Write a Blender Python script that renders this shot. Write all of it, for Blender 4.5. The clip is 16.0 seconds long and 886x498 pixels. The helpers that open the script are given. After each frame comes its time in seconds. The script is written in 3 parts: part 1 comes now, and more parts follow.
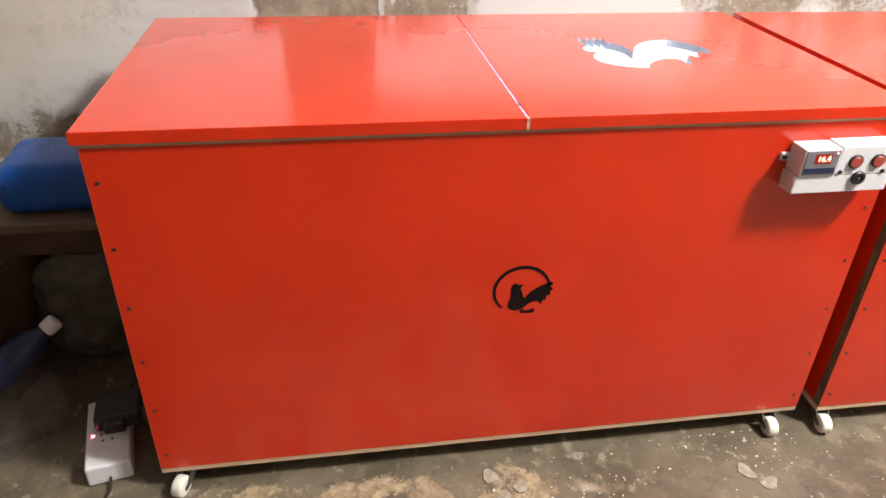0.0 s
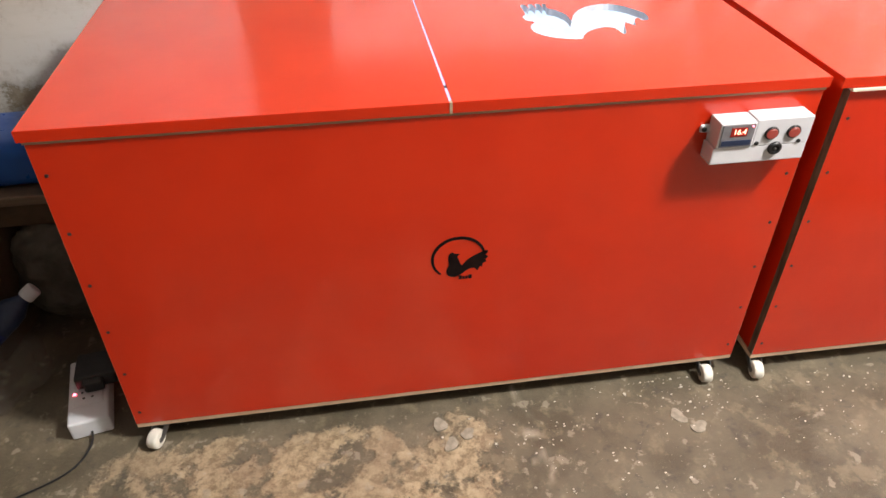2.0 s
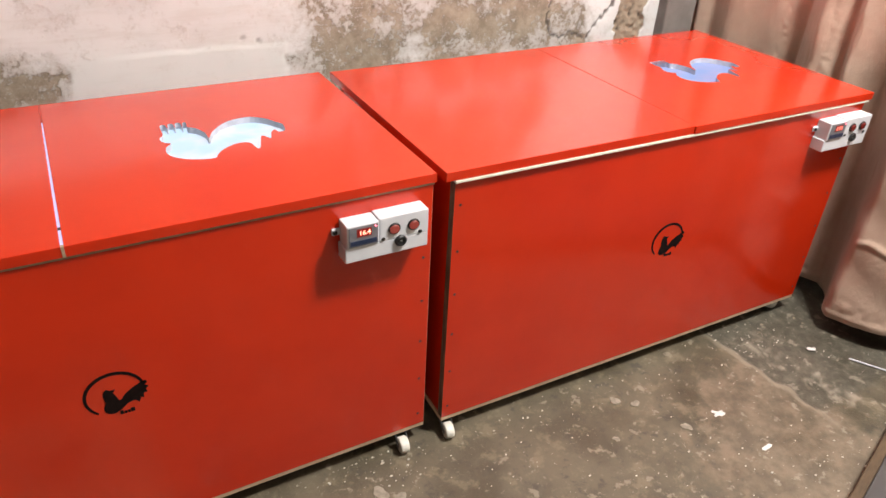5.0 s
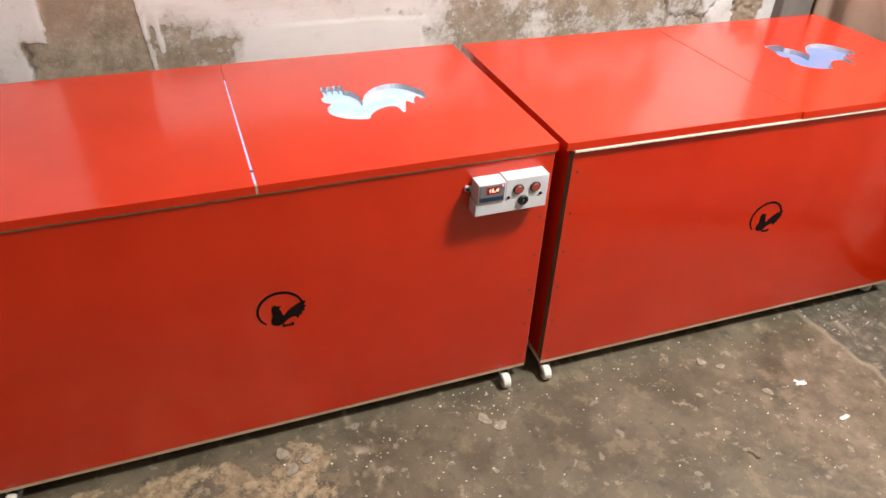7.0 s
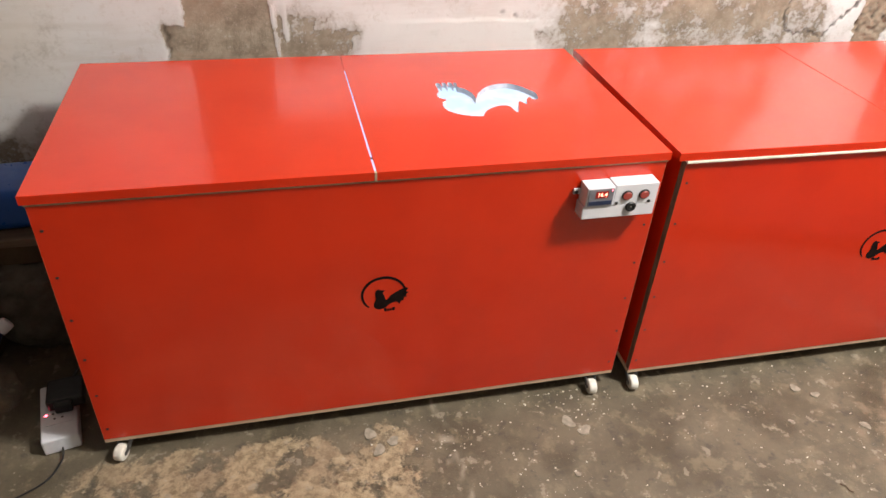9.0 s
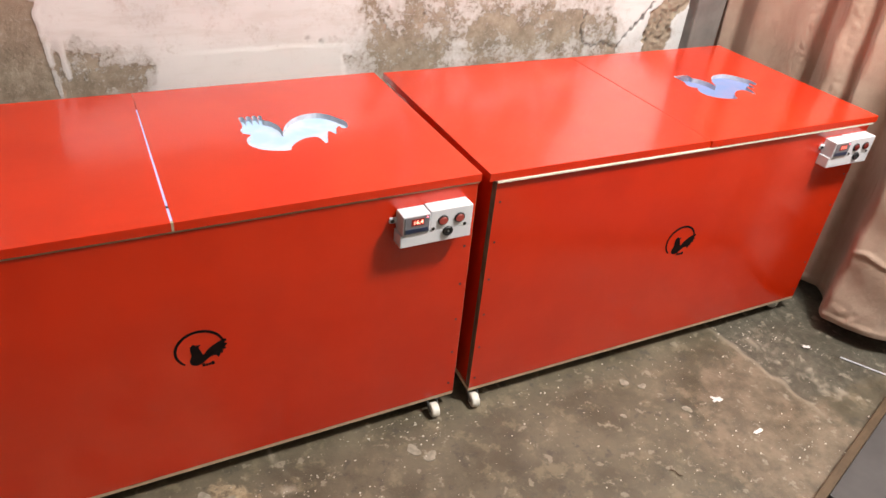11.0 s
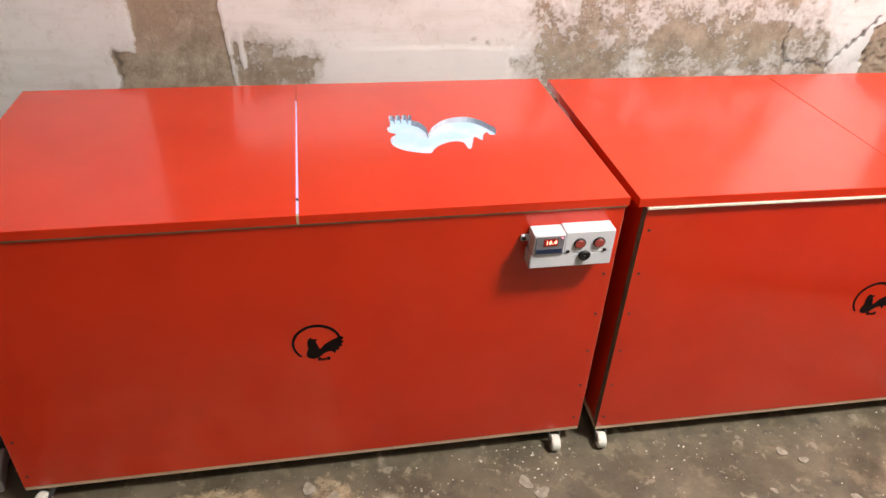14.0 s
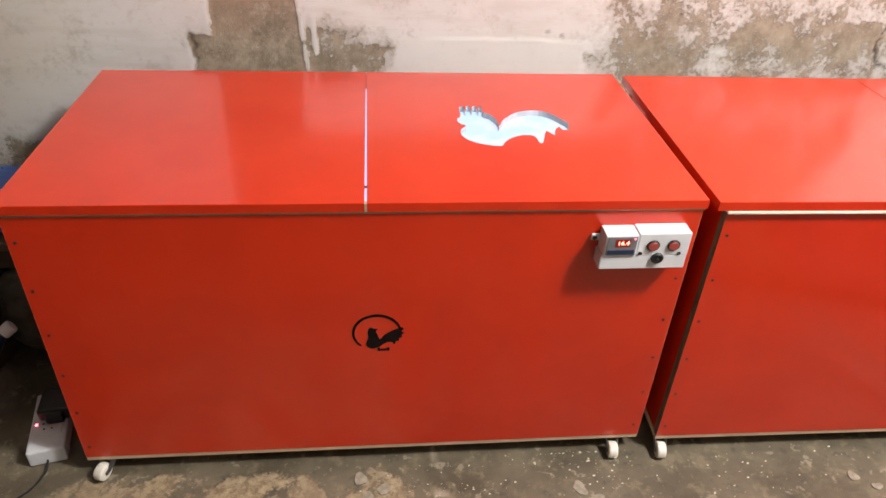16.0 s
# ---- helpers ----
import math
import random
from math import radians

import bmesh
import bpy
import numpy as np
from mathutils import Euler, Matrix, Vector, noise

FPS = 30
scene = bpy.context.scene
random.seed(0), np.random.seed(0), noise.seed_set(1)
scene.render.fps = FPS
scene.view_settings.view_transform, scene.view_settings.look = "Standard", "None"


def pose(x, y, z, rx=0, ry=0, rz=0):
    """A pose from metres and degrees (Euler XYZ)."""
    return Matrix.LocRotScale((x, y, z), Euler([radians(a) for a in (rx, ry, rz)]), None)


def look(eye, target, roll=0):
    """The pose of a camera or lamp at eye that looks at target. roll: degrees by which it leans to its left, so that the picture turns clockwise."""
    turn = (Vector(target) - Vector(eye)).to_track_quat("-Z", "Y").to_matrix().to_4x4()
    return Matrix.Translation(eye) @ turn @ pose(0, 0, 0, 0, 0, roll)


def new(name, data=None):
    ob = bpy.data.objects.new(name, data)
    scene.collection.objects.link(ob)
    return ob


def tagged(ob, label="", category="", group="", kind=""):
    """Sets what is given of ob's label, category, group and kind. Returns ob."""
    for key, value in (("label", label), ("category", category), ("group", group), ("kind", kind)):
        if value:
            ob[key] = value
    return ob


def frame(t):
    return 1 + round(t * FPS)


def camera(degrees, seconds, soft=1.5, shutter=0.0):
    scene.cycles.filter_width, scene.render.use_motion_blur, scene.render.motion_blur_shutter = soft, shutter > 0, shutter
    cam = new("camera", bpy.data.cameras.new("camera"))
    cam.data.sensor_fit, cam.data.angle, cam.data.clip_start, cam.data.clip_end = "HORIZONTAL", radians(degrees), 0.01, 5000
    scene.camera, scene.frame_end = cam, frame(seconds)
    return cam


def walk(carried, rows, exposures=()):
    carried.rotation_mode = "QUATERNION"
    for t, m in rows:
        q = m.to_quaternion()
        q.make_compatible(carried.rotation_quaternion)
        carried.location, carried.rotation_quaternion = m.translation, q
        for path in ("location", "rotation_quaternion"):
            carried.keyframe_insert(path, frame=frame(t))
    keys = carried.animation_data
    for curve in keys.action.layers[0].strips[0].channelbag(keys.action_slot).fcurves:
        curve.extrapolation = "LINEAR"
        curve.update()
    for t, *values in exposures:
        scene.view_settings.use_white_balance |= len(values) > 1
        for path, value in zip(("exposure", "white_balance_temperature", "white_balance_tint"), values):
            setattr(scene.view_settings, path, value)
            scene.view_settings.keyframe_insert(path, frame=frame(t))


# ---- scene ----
cam = camera(64.2, 16.0)
PATH = [
    (0, (0.336, -0.909, 1.027), (0.626, 0.776, -0.009), 1.7),
    (0.5, (0.395, -0.804, 1.066), (0.567, 0.833, -0.07), 0.45),
    (1, (0.428, -0.788, 1.09), (0.538, 0.81, -0.108), 0.75),
    (1.5, (0.444, -0.861, 1.102), (0.615, 0.75, -0.07), 0.3),
    (2, (0.449, -0.944, 1.131), (0.696, 0.63, -0.079), 0.1),
    (2.5, (0.571, -0.96, 1.179), (0.993, 0.593, -0.009), 0.9),
    (3, (0.622, -0.942, 1.201), (1.306, 0.56, 0.071), 3.2),
    (3.5, (0.66, -0.962, 1.232), (1.53, 0.483, 0.157), 3.6),
    (6, (0.645, -1.032, 1.231), (1.431, 0.467, 0.166), 1.9),
    (6.5, (0.586, -1.066, 1.282), (1.265, 0.417, 0.124), 2.5),
    (7, (0.517, -1.133, 1.323), (1.128, 0.382, 0.169), 2.7),
    (7.5, (0.481, -1.155, 1.328), (0.993, 0.395, 0.172), 2.1),
    (8, (0.433, -1.152, 1.318), (0.846, 0.434, 0.171), 3.4),
    (10.5, (0.481, -1.124, 1.337), (1.13, 0.384, 0.194), 5.5),
    (11, (0.524, -1.111, 1.342), (1.338, 0.347, 0.242), 5.6),
    (11.5, (0.549, -1.101, 1.345), (1.378, 0.372, 0.277), 4.8),
    (12, (0.575, -1.092, 1.342), (1.357, 0.411, 0.279), 4.7),
    (12.5, (0.587, -1.083, 1.335), (1.339, 0.433, 0.268), 4.1),
    (13, (0.603, -1.075, 1.327), (1.28, 0.462, 0.241), 3.6),
    (13.5, (0.625, -1.066, 1.319), (1.142, 0.523, 0.22), 3.2),
    (14, (0.647, -1.06, 1.318), (0.984, 0.561, 0.198), 2.9),
    (14.5, (0.655, -1.053, 1.314), (0.955, 0.581, 0.2), 2.7),
    (15, (0.642, -1.05, 1.303), (0.895, 0.582, 0.175), 3.5),
    (15.5, (0.622, -1.073, 1.316), (0.857, 0.573, 0.204), 3.2),
    (16, (0.621, -1.036, 1.298), (0.817, 0.598, 0.162), 3.0),
]
walk(cam, [(t, look(eye, target, roll)) for t, eye, target, roll in PATH], [(0.0, 0.5), (1.5, 0.38), (2.0, 0.31), (3.0, 0.06), (3.5, 0.06), (6.0, -0.12), (6.5, -0.07), (7.2, 0.04), (8.0, 0.1), (10.5, 0.0), (12.5, -0.06), (13.5, -0.07), (14.0, -0.03), (16.0, -0.01)])

# ---- light ----
world = bpy.data.worlds.new("world")
scene.world = world
world.use_nodes = True
world.node_tree.nodes["Background"].inputs[0].default_value = (1.0, 0.92, 0.84, 1)
world.node_tree.nodes["Background"].inputs[1].default_value = 0.005


def lamp(name, kind, m, power, color, size):
    data = bpy.data.lights.new(name, kind)
    data.energy, data.color = power, color
    if kind == "POINT":
        data.shadow_soft_size = size
    else:
        data.size = size
    ob = new(name, data)
    ob.matrix_world = m
    return ob


# the room's bare bulb, high up in front of the second box
lamp("room_bulb", "POINT", pose(2.16, -0.80, 2.56), 318, (1.0, 0.975, 0.930), 0.16)


# ---- materials ----
def material(name, rough=0.5, metal=0.0):
    m = bpy.data.materials.new(name)
    m.use_nodes = True
    t = m.node_tree
    b = t.nodes["Principled BSDF"]
    b.inputs["Roughness"].default_value = rough
    b.inputs["Metallic"].default_value = metal
    return m, t, b


def link(t, a, b):
    t.links.new(a, b)


def noise_node(t, scale, detail=4.0, rough=0.55, stretch=None, coord="Object"):
    c = t.nodes.new("ShaderNodeTexCoord")
    n = t.nodes.new("ShaderNodeTexNoise")
    n.inputs["Scale"].default_value = scale
    n.inputs["Detail"].default_value = detail
    n.inputs["Roughness"].default_value = rough
    out = c.outputs[coord]
    if stretch:
        mp = t.nodes.new("ShaderNodeMapping")
        mp.inputs["Scale"].default_value = stretch
        link(t, out, mp.inputs[0])
        out = mp.outputs[0]
    link(t, out, n.inputs["Vector"])
    return n.outputs["Fac"]


def attribute(t, name):
    n = t.nodes.new("ShaderNodeAttribute")
    n.attribute_name = name
    return n.outputs["Fac"]


def calc(t, op, a, b=0.0, c=0.0):
    n = t.nodes.new("ShaderNodeMath")
    n.operation = op
    for i, v in enumerate((a, b, c)):
        if isinstance(v, (int, float)):
            n.inputs[i].default_value = v
        else:
            link(t, v, n.inputs[i])
    return n.outputs[0]


def ramp(t, f, lo, hi, a=0.0, b=1.0, smooth=True):
    n = t.nodes.new("ShaderNodeMapRange")
    n.interpolation_type = "SMOOTHSTEP" if smooth else "LINEAR"
    for k, v in zip(("From Min", "From Max", "To Min", "To Max"), (lo, hi, a, b)):
        n.inputs[k].default_value = v
    link(t, f, n.inputs["Value"])
    return n.outputs["Result"]


def blend(t, f, a, b):
    n = t.nodes.new("ShaderNodeMix")
    n.data_type = "RGBA"
    if isinstance(f, (int, float)):
        n.inputs[0].default_value = f
    else:
        link(t, f, n.inputs[0])
    for i, v in ((6, a), (7, b)):
        if isinstance(v, tuple):
            n.inputs[i].default_value = (*v, 1)
        else:
            link(t, v, n.inputs[i])
    return n.outputs[2]


def bump(t, b, h, strength, dist):
    n = t.nodes.new("ShaderNodeBump")
    n.inputs["Strength"].default_value = strength
    n.inputs["Distance"].default_value = dist
    link(t, h, n.inputs["Height"])
    link(t, n.outputs[0], b.inputs["Normal"])


def simple(name, a, b, rough=0.5, scale=30.0, metal=0.0, relief=0.0, stretch=None):
    m, t, p = material(name, rough, metal)
    f = noise_node(t, scale, 5, 0.6, stretch)
    link(t, blend(t, ramp(t, f, 0.3, 0.7), a, b), p.inputs["Base Color"])
    link(t, ramp(t, noise_node(t, scale * 3, 3), 0.3, 0.7, max(rough - 0.08, 0.02), min(rough + 0.08, 1)), p.inputs["Roughness"])
    if relief:
        bump(t, p, noise_node(t, scale * 2, 4, 0.6, stretch), 0.4, relief)
    return m


def glow(name, color, strength):
    m, t, p = material(name, 0.4)
    p.inputs["Base Color"].default_value = (*[c * 0.15 for c in color], 1)
    p.inputs["Emission Color"].default_value = (*color, 1)
    p.inputs["Emission Strength"].default_value = strength
    return m


def milky_glow(name, a, b, strength):
    """A backlit milky sheet, a little uneven where its lamps sit."""
    m, t, p = material(name, 0.4)
    c = blend(t, ramp(t, noise_node(t, 14, 2), 0.35, 0.65), a, b)
    p.inputs["Base Color"].default_value = (0.10, 0.10, 0.11, 1)
    link(t, c, p.inputs["Emission Color"])
    p.inputs["Emission Strength"].default_value = strength
    return m


def red_laminate():
    m, t, p = material("red_laminate", 0.25)
    f = noise_node(t, 5, 4)
    g = noise_node(t, 70, 3)
    c = blend(t, ramp(t, f, 0.35, 0.65), (0.60, 0.0235, 0.0026), (0.65, 0.0280, 0.0034))
    link(t, c, p.inputs["Base Color"])
    link(t, ramp(t, calc(t, "ADD", f, calc(t, "MULTIPLY", g, 0.3)), 0.4, 0.9, 0.18, 0.27), p.inputs["Roughness"])
    p.inputs["Specular IOR Level"].default_value = 0.34
    p.inputs["Coat Weight"].default_value = 0.82
    p.inputs["Coat Roughness"].default_value = 0.16
    bump(t, p, noise_node(t, 7, 2), 0.05, 0.01)
    return m


def wall_material():
    m, t, p = material("flaking_limewash", 0.85)
    big, fine, mid = noise_node(t, 12, 10, 0.66), noise_node(t, 70, 9, 0.78), noise_node(t, 4, 4)
    streak = noise_node(t, 20, 6, 0.6, (0.25, 1, 1.6))
    spread = calc(t, "ADD", calc(t, "MULTIPLY", calc(t, "SUBTRACT", big, 0.5), 1.7), calc(t, "MULTIPLY", calc(t, "SUBTRACT", fine, 0.5), 1.5))
    field = calc(t, "ADD", attribute(t, "bare"), spread)
    mask = ramp(t, field, 0.42, 0.62)
    white = blend(t, ramp(t, mid, 0.3, 0.7), (0.655, 0.668, 0.665), (0.735, 0.747, 0.742))
    white = blend(t, ramp(t, streak, 0.48, 0.70, 0, 0.30), white, (0.50, 0.48, 0.43))
    white = blend(t, ramp(t, noise_node(t, 34, 9, 0.75), 0.54, 0.70, 0, 0.30), white, (0.44, 0.395, 0.35))
    white = blend(t, calc(t, "MULTIPLY", attribute(t, "cream"), ramp(t, mid, 0.2, 0.7, 0.3, 0.9)), white, (0.60, 0.51, 0.40))
    # thin wash left round the flaked patches
    white = blend(t, ramp(t, field, 0.05, 0.45, 0, 0.5), white, (0.44, 0.415, 0.365))
    white = blend(t, calc(t, "MULTIPLY", attribute(t, "fresh"), 0.5), white, (0.69, 0.705, 0.69))
    bare = blend(t, ramp(t, noise_node(t, 18, 8, 0.68), 0.35, 0.65), (0.225, 0.190, 0.140), (0.40, 0.345, 0.265))
    bare = blend(t, ramp(t, fine, 0.54, 0.68, 0, 0.6), bare, (0.55, 0.51, 0.46))
    bare = blend(t, calc(t, "MULTIPLY", attribute(t, "clay"), ramp(t, fine, 0.35, 0.6, 1.0, 0.55)), bare, (0.33, 0.255, 0.185))
    bare = blend(t, attribute(t, "cement"), bare, (0.21, 0.195, 0.175))
    col = blend(t, mask, white, bare)
    col = blend(t, attribute(t, "crack"), col, (0.045, 0.034, 0.025))
    link(t, col, p.inputs["Base Color"])
    h = calc(t, "ADD", calc(t, "MULTIPLY", mask, -0.7), calc(t, "MULTIPLY", fine, ramp(t, field, 0.1, 0.6, 0.12, 0.6)))
    bump(t, p, h, 0.6, 0.006)
    return m


def floor_material():
    m, t, p = material("worn_concrete", 0.6)
    big, fine, mid = noise_node(t, 6, 8, 0.62), noise_node(t, 42, 9, 0.74), noise_node(t, 16, 8, 0.68)
    blot = noise_node(t, 27, 5, 0.6)
    col = blend(t, ramp(t, big, 0.35, 0.65), (0.088, 0.073, 0.048), (0.156, 0.128, 0.087))
    col = blend(t, ramp(t, mid, 0.52, 0.64, 0, 0.65), col, (0.232, 0.192, 0.130))
    col = blend(t, ramp(t, mid, 0.34, 0.46, 0.7, 0.0), col, (0.060, 0.054, 0.042))
    dust = ramp(t, calc(t, "ADD", attribute(t, "dust"), calc(t, "ADD", calc(t, "MULTIPLY", calc(t, "SUBTRACT", big, 0.5), 1.4), calc(t, "MULTIPLY", calc(t, "SUBTRACT", mid, 0.5), 0.9))), 0.35, 0.75, 0, 0.85)
    col = blend(t, dust, col, blend(t, ramp(t, mid, 0.38, 0.62), (0.130, 0.098, 0.066), (0.225, 0.172, 0.120)))
    col = blend(t, ramp(t, calc(t, "ADD", attribute(t, "dark"), calc(t, "MULTIPLY", calc(t, "SUBTRACT", mid, 0.5), 0.9)), 0.4, 0.7, 0, 0.75), col, blend(t, ramp(t, fine, 0.4, 0.65), (0.060, 0.055, 0.042), (0.125, 0.115, 0.09)))
    och = ramp(t, calc(t, "ADD", attribute(t, "ochre"), calc(t, "ADD", calc(t, "MULTIPLY", calc(t, "SUBTRACT", noise_node(t, 9, 9, 0.64), 0.5), 2.6), calc(t, "MULTIPLY", calc(t, "SUBTRACT", fine, 0.5), 0.7))), 0.44, 0.66)
    ocol = blend(t, ramp(t, fine, 0.38, 0.62), (0.205, 0.155, 0.092), (0.48, 0.385, 0.25))
    ocol = blend(t, ramp(t, big, 0.45, 0.65, 0, 0.6), ocol, (0.26, 0.19, 0.122))
    col = blend(t, calc(t, "MULTIPLY", och, 0.9), col, ocol)
    col = blend(t, ramp(t, blot, 0.60, 0.66, 0, 0.55), col, (0.36, 0.32, 0.25))
    col = blend(t, ramp(t, fine, 0.60, 0.70, 0, 0.6), col, (0.42, 0.375, 0.30))
    col = blend(t, ramp(t, noise_node(t, 95, 4, 0.7), 0.66, 0.74, 0, 0.7), col, (0.55, 0.50, 0.42))
    col = blend(t, attribute(t, "pale"), col, (0.42, 0.37, 0.29))
    link(t, col, p.inputs["Base Color"])
    link(t, ramp(t, big, 0.3, 0.7, 0.30, 0.66), p.inputs["Roughness"])
    bump(t, p, calc(t, "ADD", fine, calc(t, "MULTIPLY", och, 0.6)), 0.6, 0.005)
    return m


def cloth_material():
    m, t, p = material("curtain_cloth", 0.7)
    f = noise_node(t, 6, 6, 0.6)
    weave = noise_node(t, 420, 2, 0.5)
    c = blend(t, ramp(t, f, 0.3, 0.7), (0.43, 0.295, 0.220), (0.53, 0.385, 0.300))
    link(t, blend(t, ramp(t, weave, 0.35, 0.65, 0, 0.12), c, (0.34, 0.235, 0.16)), p.inputs["Base Color"])
    p.inputs["Sheen Weight"].default_value = 0.25
    crush = noise_node(t, 24, 7, 0.72, (1, 1, 0.6))
    bump(t, p, crush, 0.4, 0.012)
    return m


def clear_film():
    m, t, p = material("clear_film", 0.12)
    p.inputs["Base Color"].default_value = (0.34, 0.31, 0.27, 1)
    p.inputs["Alpha"].default_value = 0.11
    bump(t, p, noise_node(t, 30, 5, 0.7), 0.7, 0.01)
    return m


def matte_ink():
    m, t, p = material("black_vinyl", 0.7)
    link(t, blend(t, ramp(t, noise_node(t, 60), 0.3, 0.7), (0.008, 0.004, 0.004), (0.014, 0.008, 0.007)), p.inputs["Base Color"])
    p.inputs["Specular IOR Level"].default_value = 0.08
    return m


RED = red_laminate()
PLY = simple("raw_plywood", (0.52, 0.37, 0.235), (0.68, 0.52, 0.36), 0.75, 40, relief=0.001, stretch=(0.4, 0.4, 6))
PLYDARK = simple("stained_plywood", (0.36, 0.26, 0.165), (0.50, 0.38, 0.255), 0.75, 40, stretch=(0.4, 0.4, 6))
# streaky plywood with the shade of the gap between the boxes in its colour
PLYSHADE = simple("shaded_plywood_edge", (0.075, 0.045, 0.027), (0.19, 0.125, 0.08), 0.8, 34, relief=0.001, stretch=(3, 3, 0.5))
RUST = simple("browned_screw", (0.022, 0.009, 0.008), (0.050, 0.016, 0.012), 0.6, 90)
CREAM = simple("cream_foam_strip", (0.74, 0.68, 0.55), (0.82, 0.78, 0.66), 0.7, 60)
WALL, FLOOR, CLOTH, FILM = wall_material(), floor_material(), cloth_material(), clear_film()
# kept dark so that the unseen room sides bounce little light
PLAIN = simple("plain_plaster", (0.24, 0.225, 0.21), (0.30, 0.285, 0.265), 0.9, 6, relief=0.002)
WHITE = simple("white_plastic", (0.68, 0.69, 0.735), (0.74, 0.75, 0.79), 0.38, 25)
NYLON = simple("white_nylon", (0.70, 0.68, 0.60), (0.78, 0.76, 0.70), 0.45, 60)
STEEL = simple("zinc_steel", (0.16, 0.16, 0.16), (0.26, 0.26, 0.26), 0.45, 60, 0.9)
BLACK = simple("black_plastic", (0.012, 0.012, 0.013), (0.022, 0.022, 0.024), 0.4, 50)
INK = matte_ink()
GREYFACE = simple("grey_label", (0.16, 0.16, 0.18), (0.20, 0.20, 0.22), 0.35, 60)
NAVY = simple("navy_label", (0.012, 0.022, 0.06), (0.02, 0.035, 0.085), 0.4, 60)
LABEL = simple("blue_bottle_label", (0.015, 0.03, 0.12), (0.03, 0.045, 0.16), 0.5, 40)
LENS = simple("dark_red_lens", (0.16, 0.012, 0.010), (0.22, 0.02, 0.015), 0.2, 40)
ROCKER = glow("lit_red_rocker", (0.56, 0.09, 0.065), 0.42)
DIGIT = glow("red_digit", (1.0, 0.30, 0.20), 5.0)
DIGIT_DIM = glow("faint_red_digit", (1.0, 0.22, 0.16), 1.6)
WINDOW_RED = glow("display_window", (0.5, 0.02, 0.01), 0.35)
BACKLIGHT = milky_glow("cool_backlight", (0.60, 0.83, 1.0), (0.84, 0.90, 1.0), 0.95)
BACKLIGHT_DIM = milky_glow("blue_backlight", (0.22, 0.40, 0.90), (0.36, 0.42, 0.88), 0.78)
STRIP = glow("violet_led_strip", (0.70, 0.65, 1.0), 1.0)
PILOT = glow("red_pilot_light", (1.0, 0.08, 0.12), 12.0)
BLUE = simple("blue_plastic", (0.004, 0.062, 0.30), (0.007, 0.085, 0.38), 0.35, 12)
BOARD = simple("worn_board", (0.11, 0.078, 0.05), (0.18, 0.13, 0.088), 0.75, 14, relief=0.002, stretch=(0.3, 4, 4))
SACK = simple("grey_woven_sack", (0.065, 0.056, 0.042), (0.115, 0.10, 0.077), 0.7, 22, relief=0.006)
CARTON = simple("dark_brown_carton", (0.055, 0.033, 0.016), (0.085, 0.052, 0.026), 0.85, 12, relief=0.002)
GREY = simple("grey_panel", (0.058, 0.054, 0.054), (0.082, 0.076, 0.076), 0.5, 8, relief=0.001)
BROWNEDGE = simple("brown_edge", (0.07, 0.043, 0.022), (0.11, 0.07, 0.037), 0.6, 20, stretch=(1, 6, 6))
JAMB = simple("dark_grey_paint", (0.17, 0.15, 0.14), (0.22, 0.20, 0.185), 0.6, 14, relief=0.002)
PAPER = simple("paper", (0.70, 0.68, 0.66), (0.80, 0.78, 0.76), 0.8, 40)
CUTEDGE = simple("pale_cut_edge", (0.42, 0.42, 0.48), (0.60, 0.60, 0.68), 0.7, 40)
SPLASH = simple("dried_limewash", (0.23, 0.205, 0.16), (0.37, 0.33, 0.265), 0.8, 60)
CHIP = simple("plaster_crumb", (0.55, 0.50, 0.42), (0.75, 0.71, 0.64), 0.8, 50)


# ---- building helpers ----
def part(name, bm, mat, parent=None, label="", m=None, smooth=False):
    me = bpy.data.meshes.new(name)
    bm.normal_update()
    bm.to_mesh(me)
    bm.free()
    for x in mat if isinstance(mat, (list, tuple)) else [mat]:
        me.materials.append(x)
    if smooth:
        for f in me.polygons:
            f.use_smooth = True
    ob = new(name, me)
    if parent:
        ob.parent = parent
    if m is not None:
        ob.matrix_local = m
    if label:
        tagged(ob, label)
    return ob


def add_block(bm, x0, x1, y0, y1, z0, z1, r=0.0, seg=2):
    made = bmesh.ops.create_cube(bm, size=1)["verts"]
    for v in made:
        v.co = Vector(((x0, x1)[v.co.x > 0], (y0, y1)[v.co.y > 0], (z0, z1)[v.co.z > 0]))
    if r:
        edges = list({e for v in made for e in v.link_edges})
        bmesh.ops.bevel(bm, geom=edges, offset=r, segments=seg, affect="EDGES", profile=0.5)
    return bm


def block(x0, x1, y0, y1, z0, z1, r=0.0, seg=2):
    return add_block(bmesh.new(), x0, x1, y0, y1, z0, z1, r, seg)


def lathe(profile, n=32):
    """A solid of revolution about z from (radius, height) pairs."""
    bm = bmesh.new()
    rings = []
    for r, z in profile:
        rings.append([bm.verts.new((r * math.cos(2 * math.pi * i / n), r * math.sin(2 * math.pi * i / n), z)) for i in range(n)])
    for a, b in zip(rings, rings[1:]):
        for i in range(n):
            bm.faces.new((a[i], a[(i + 1) % n], b[(i + 1) % n], b[i]))
    bm.faces.new(rings[0][::-1])
    bm.faces.new(rings[-1])
    return bm


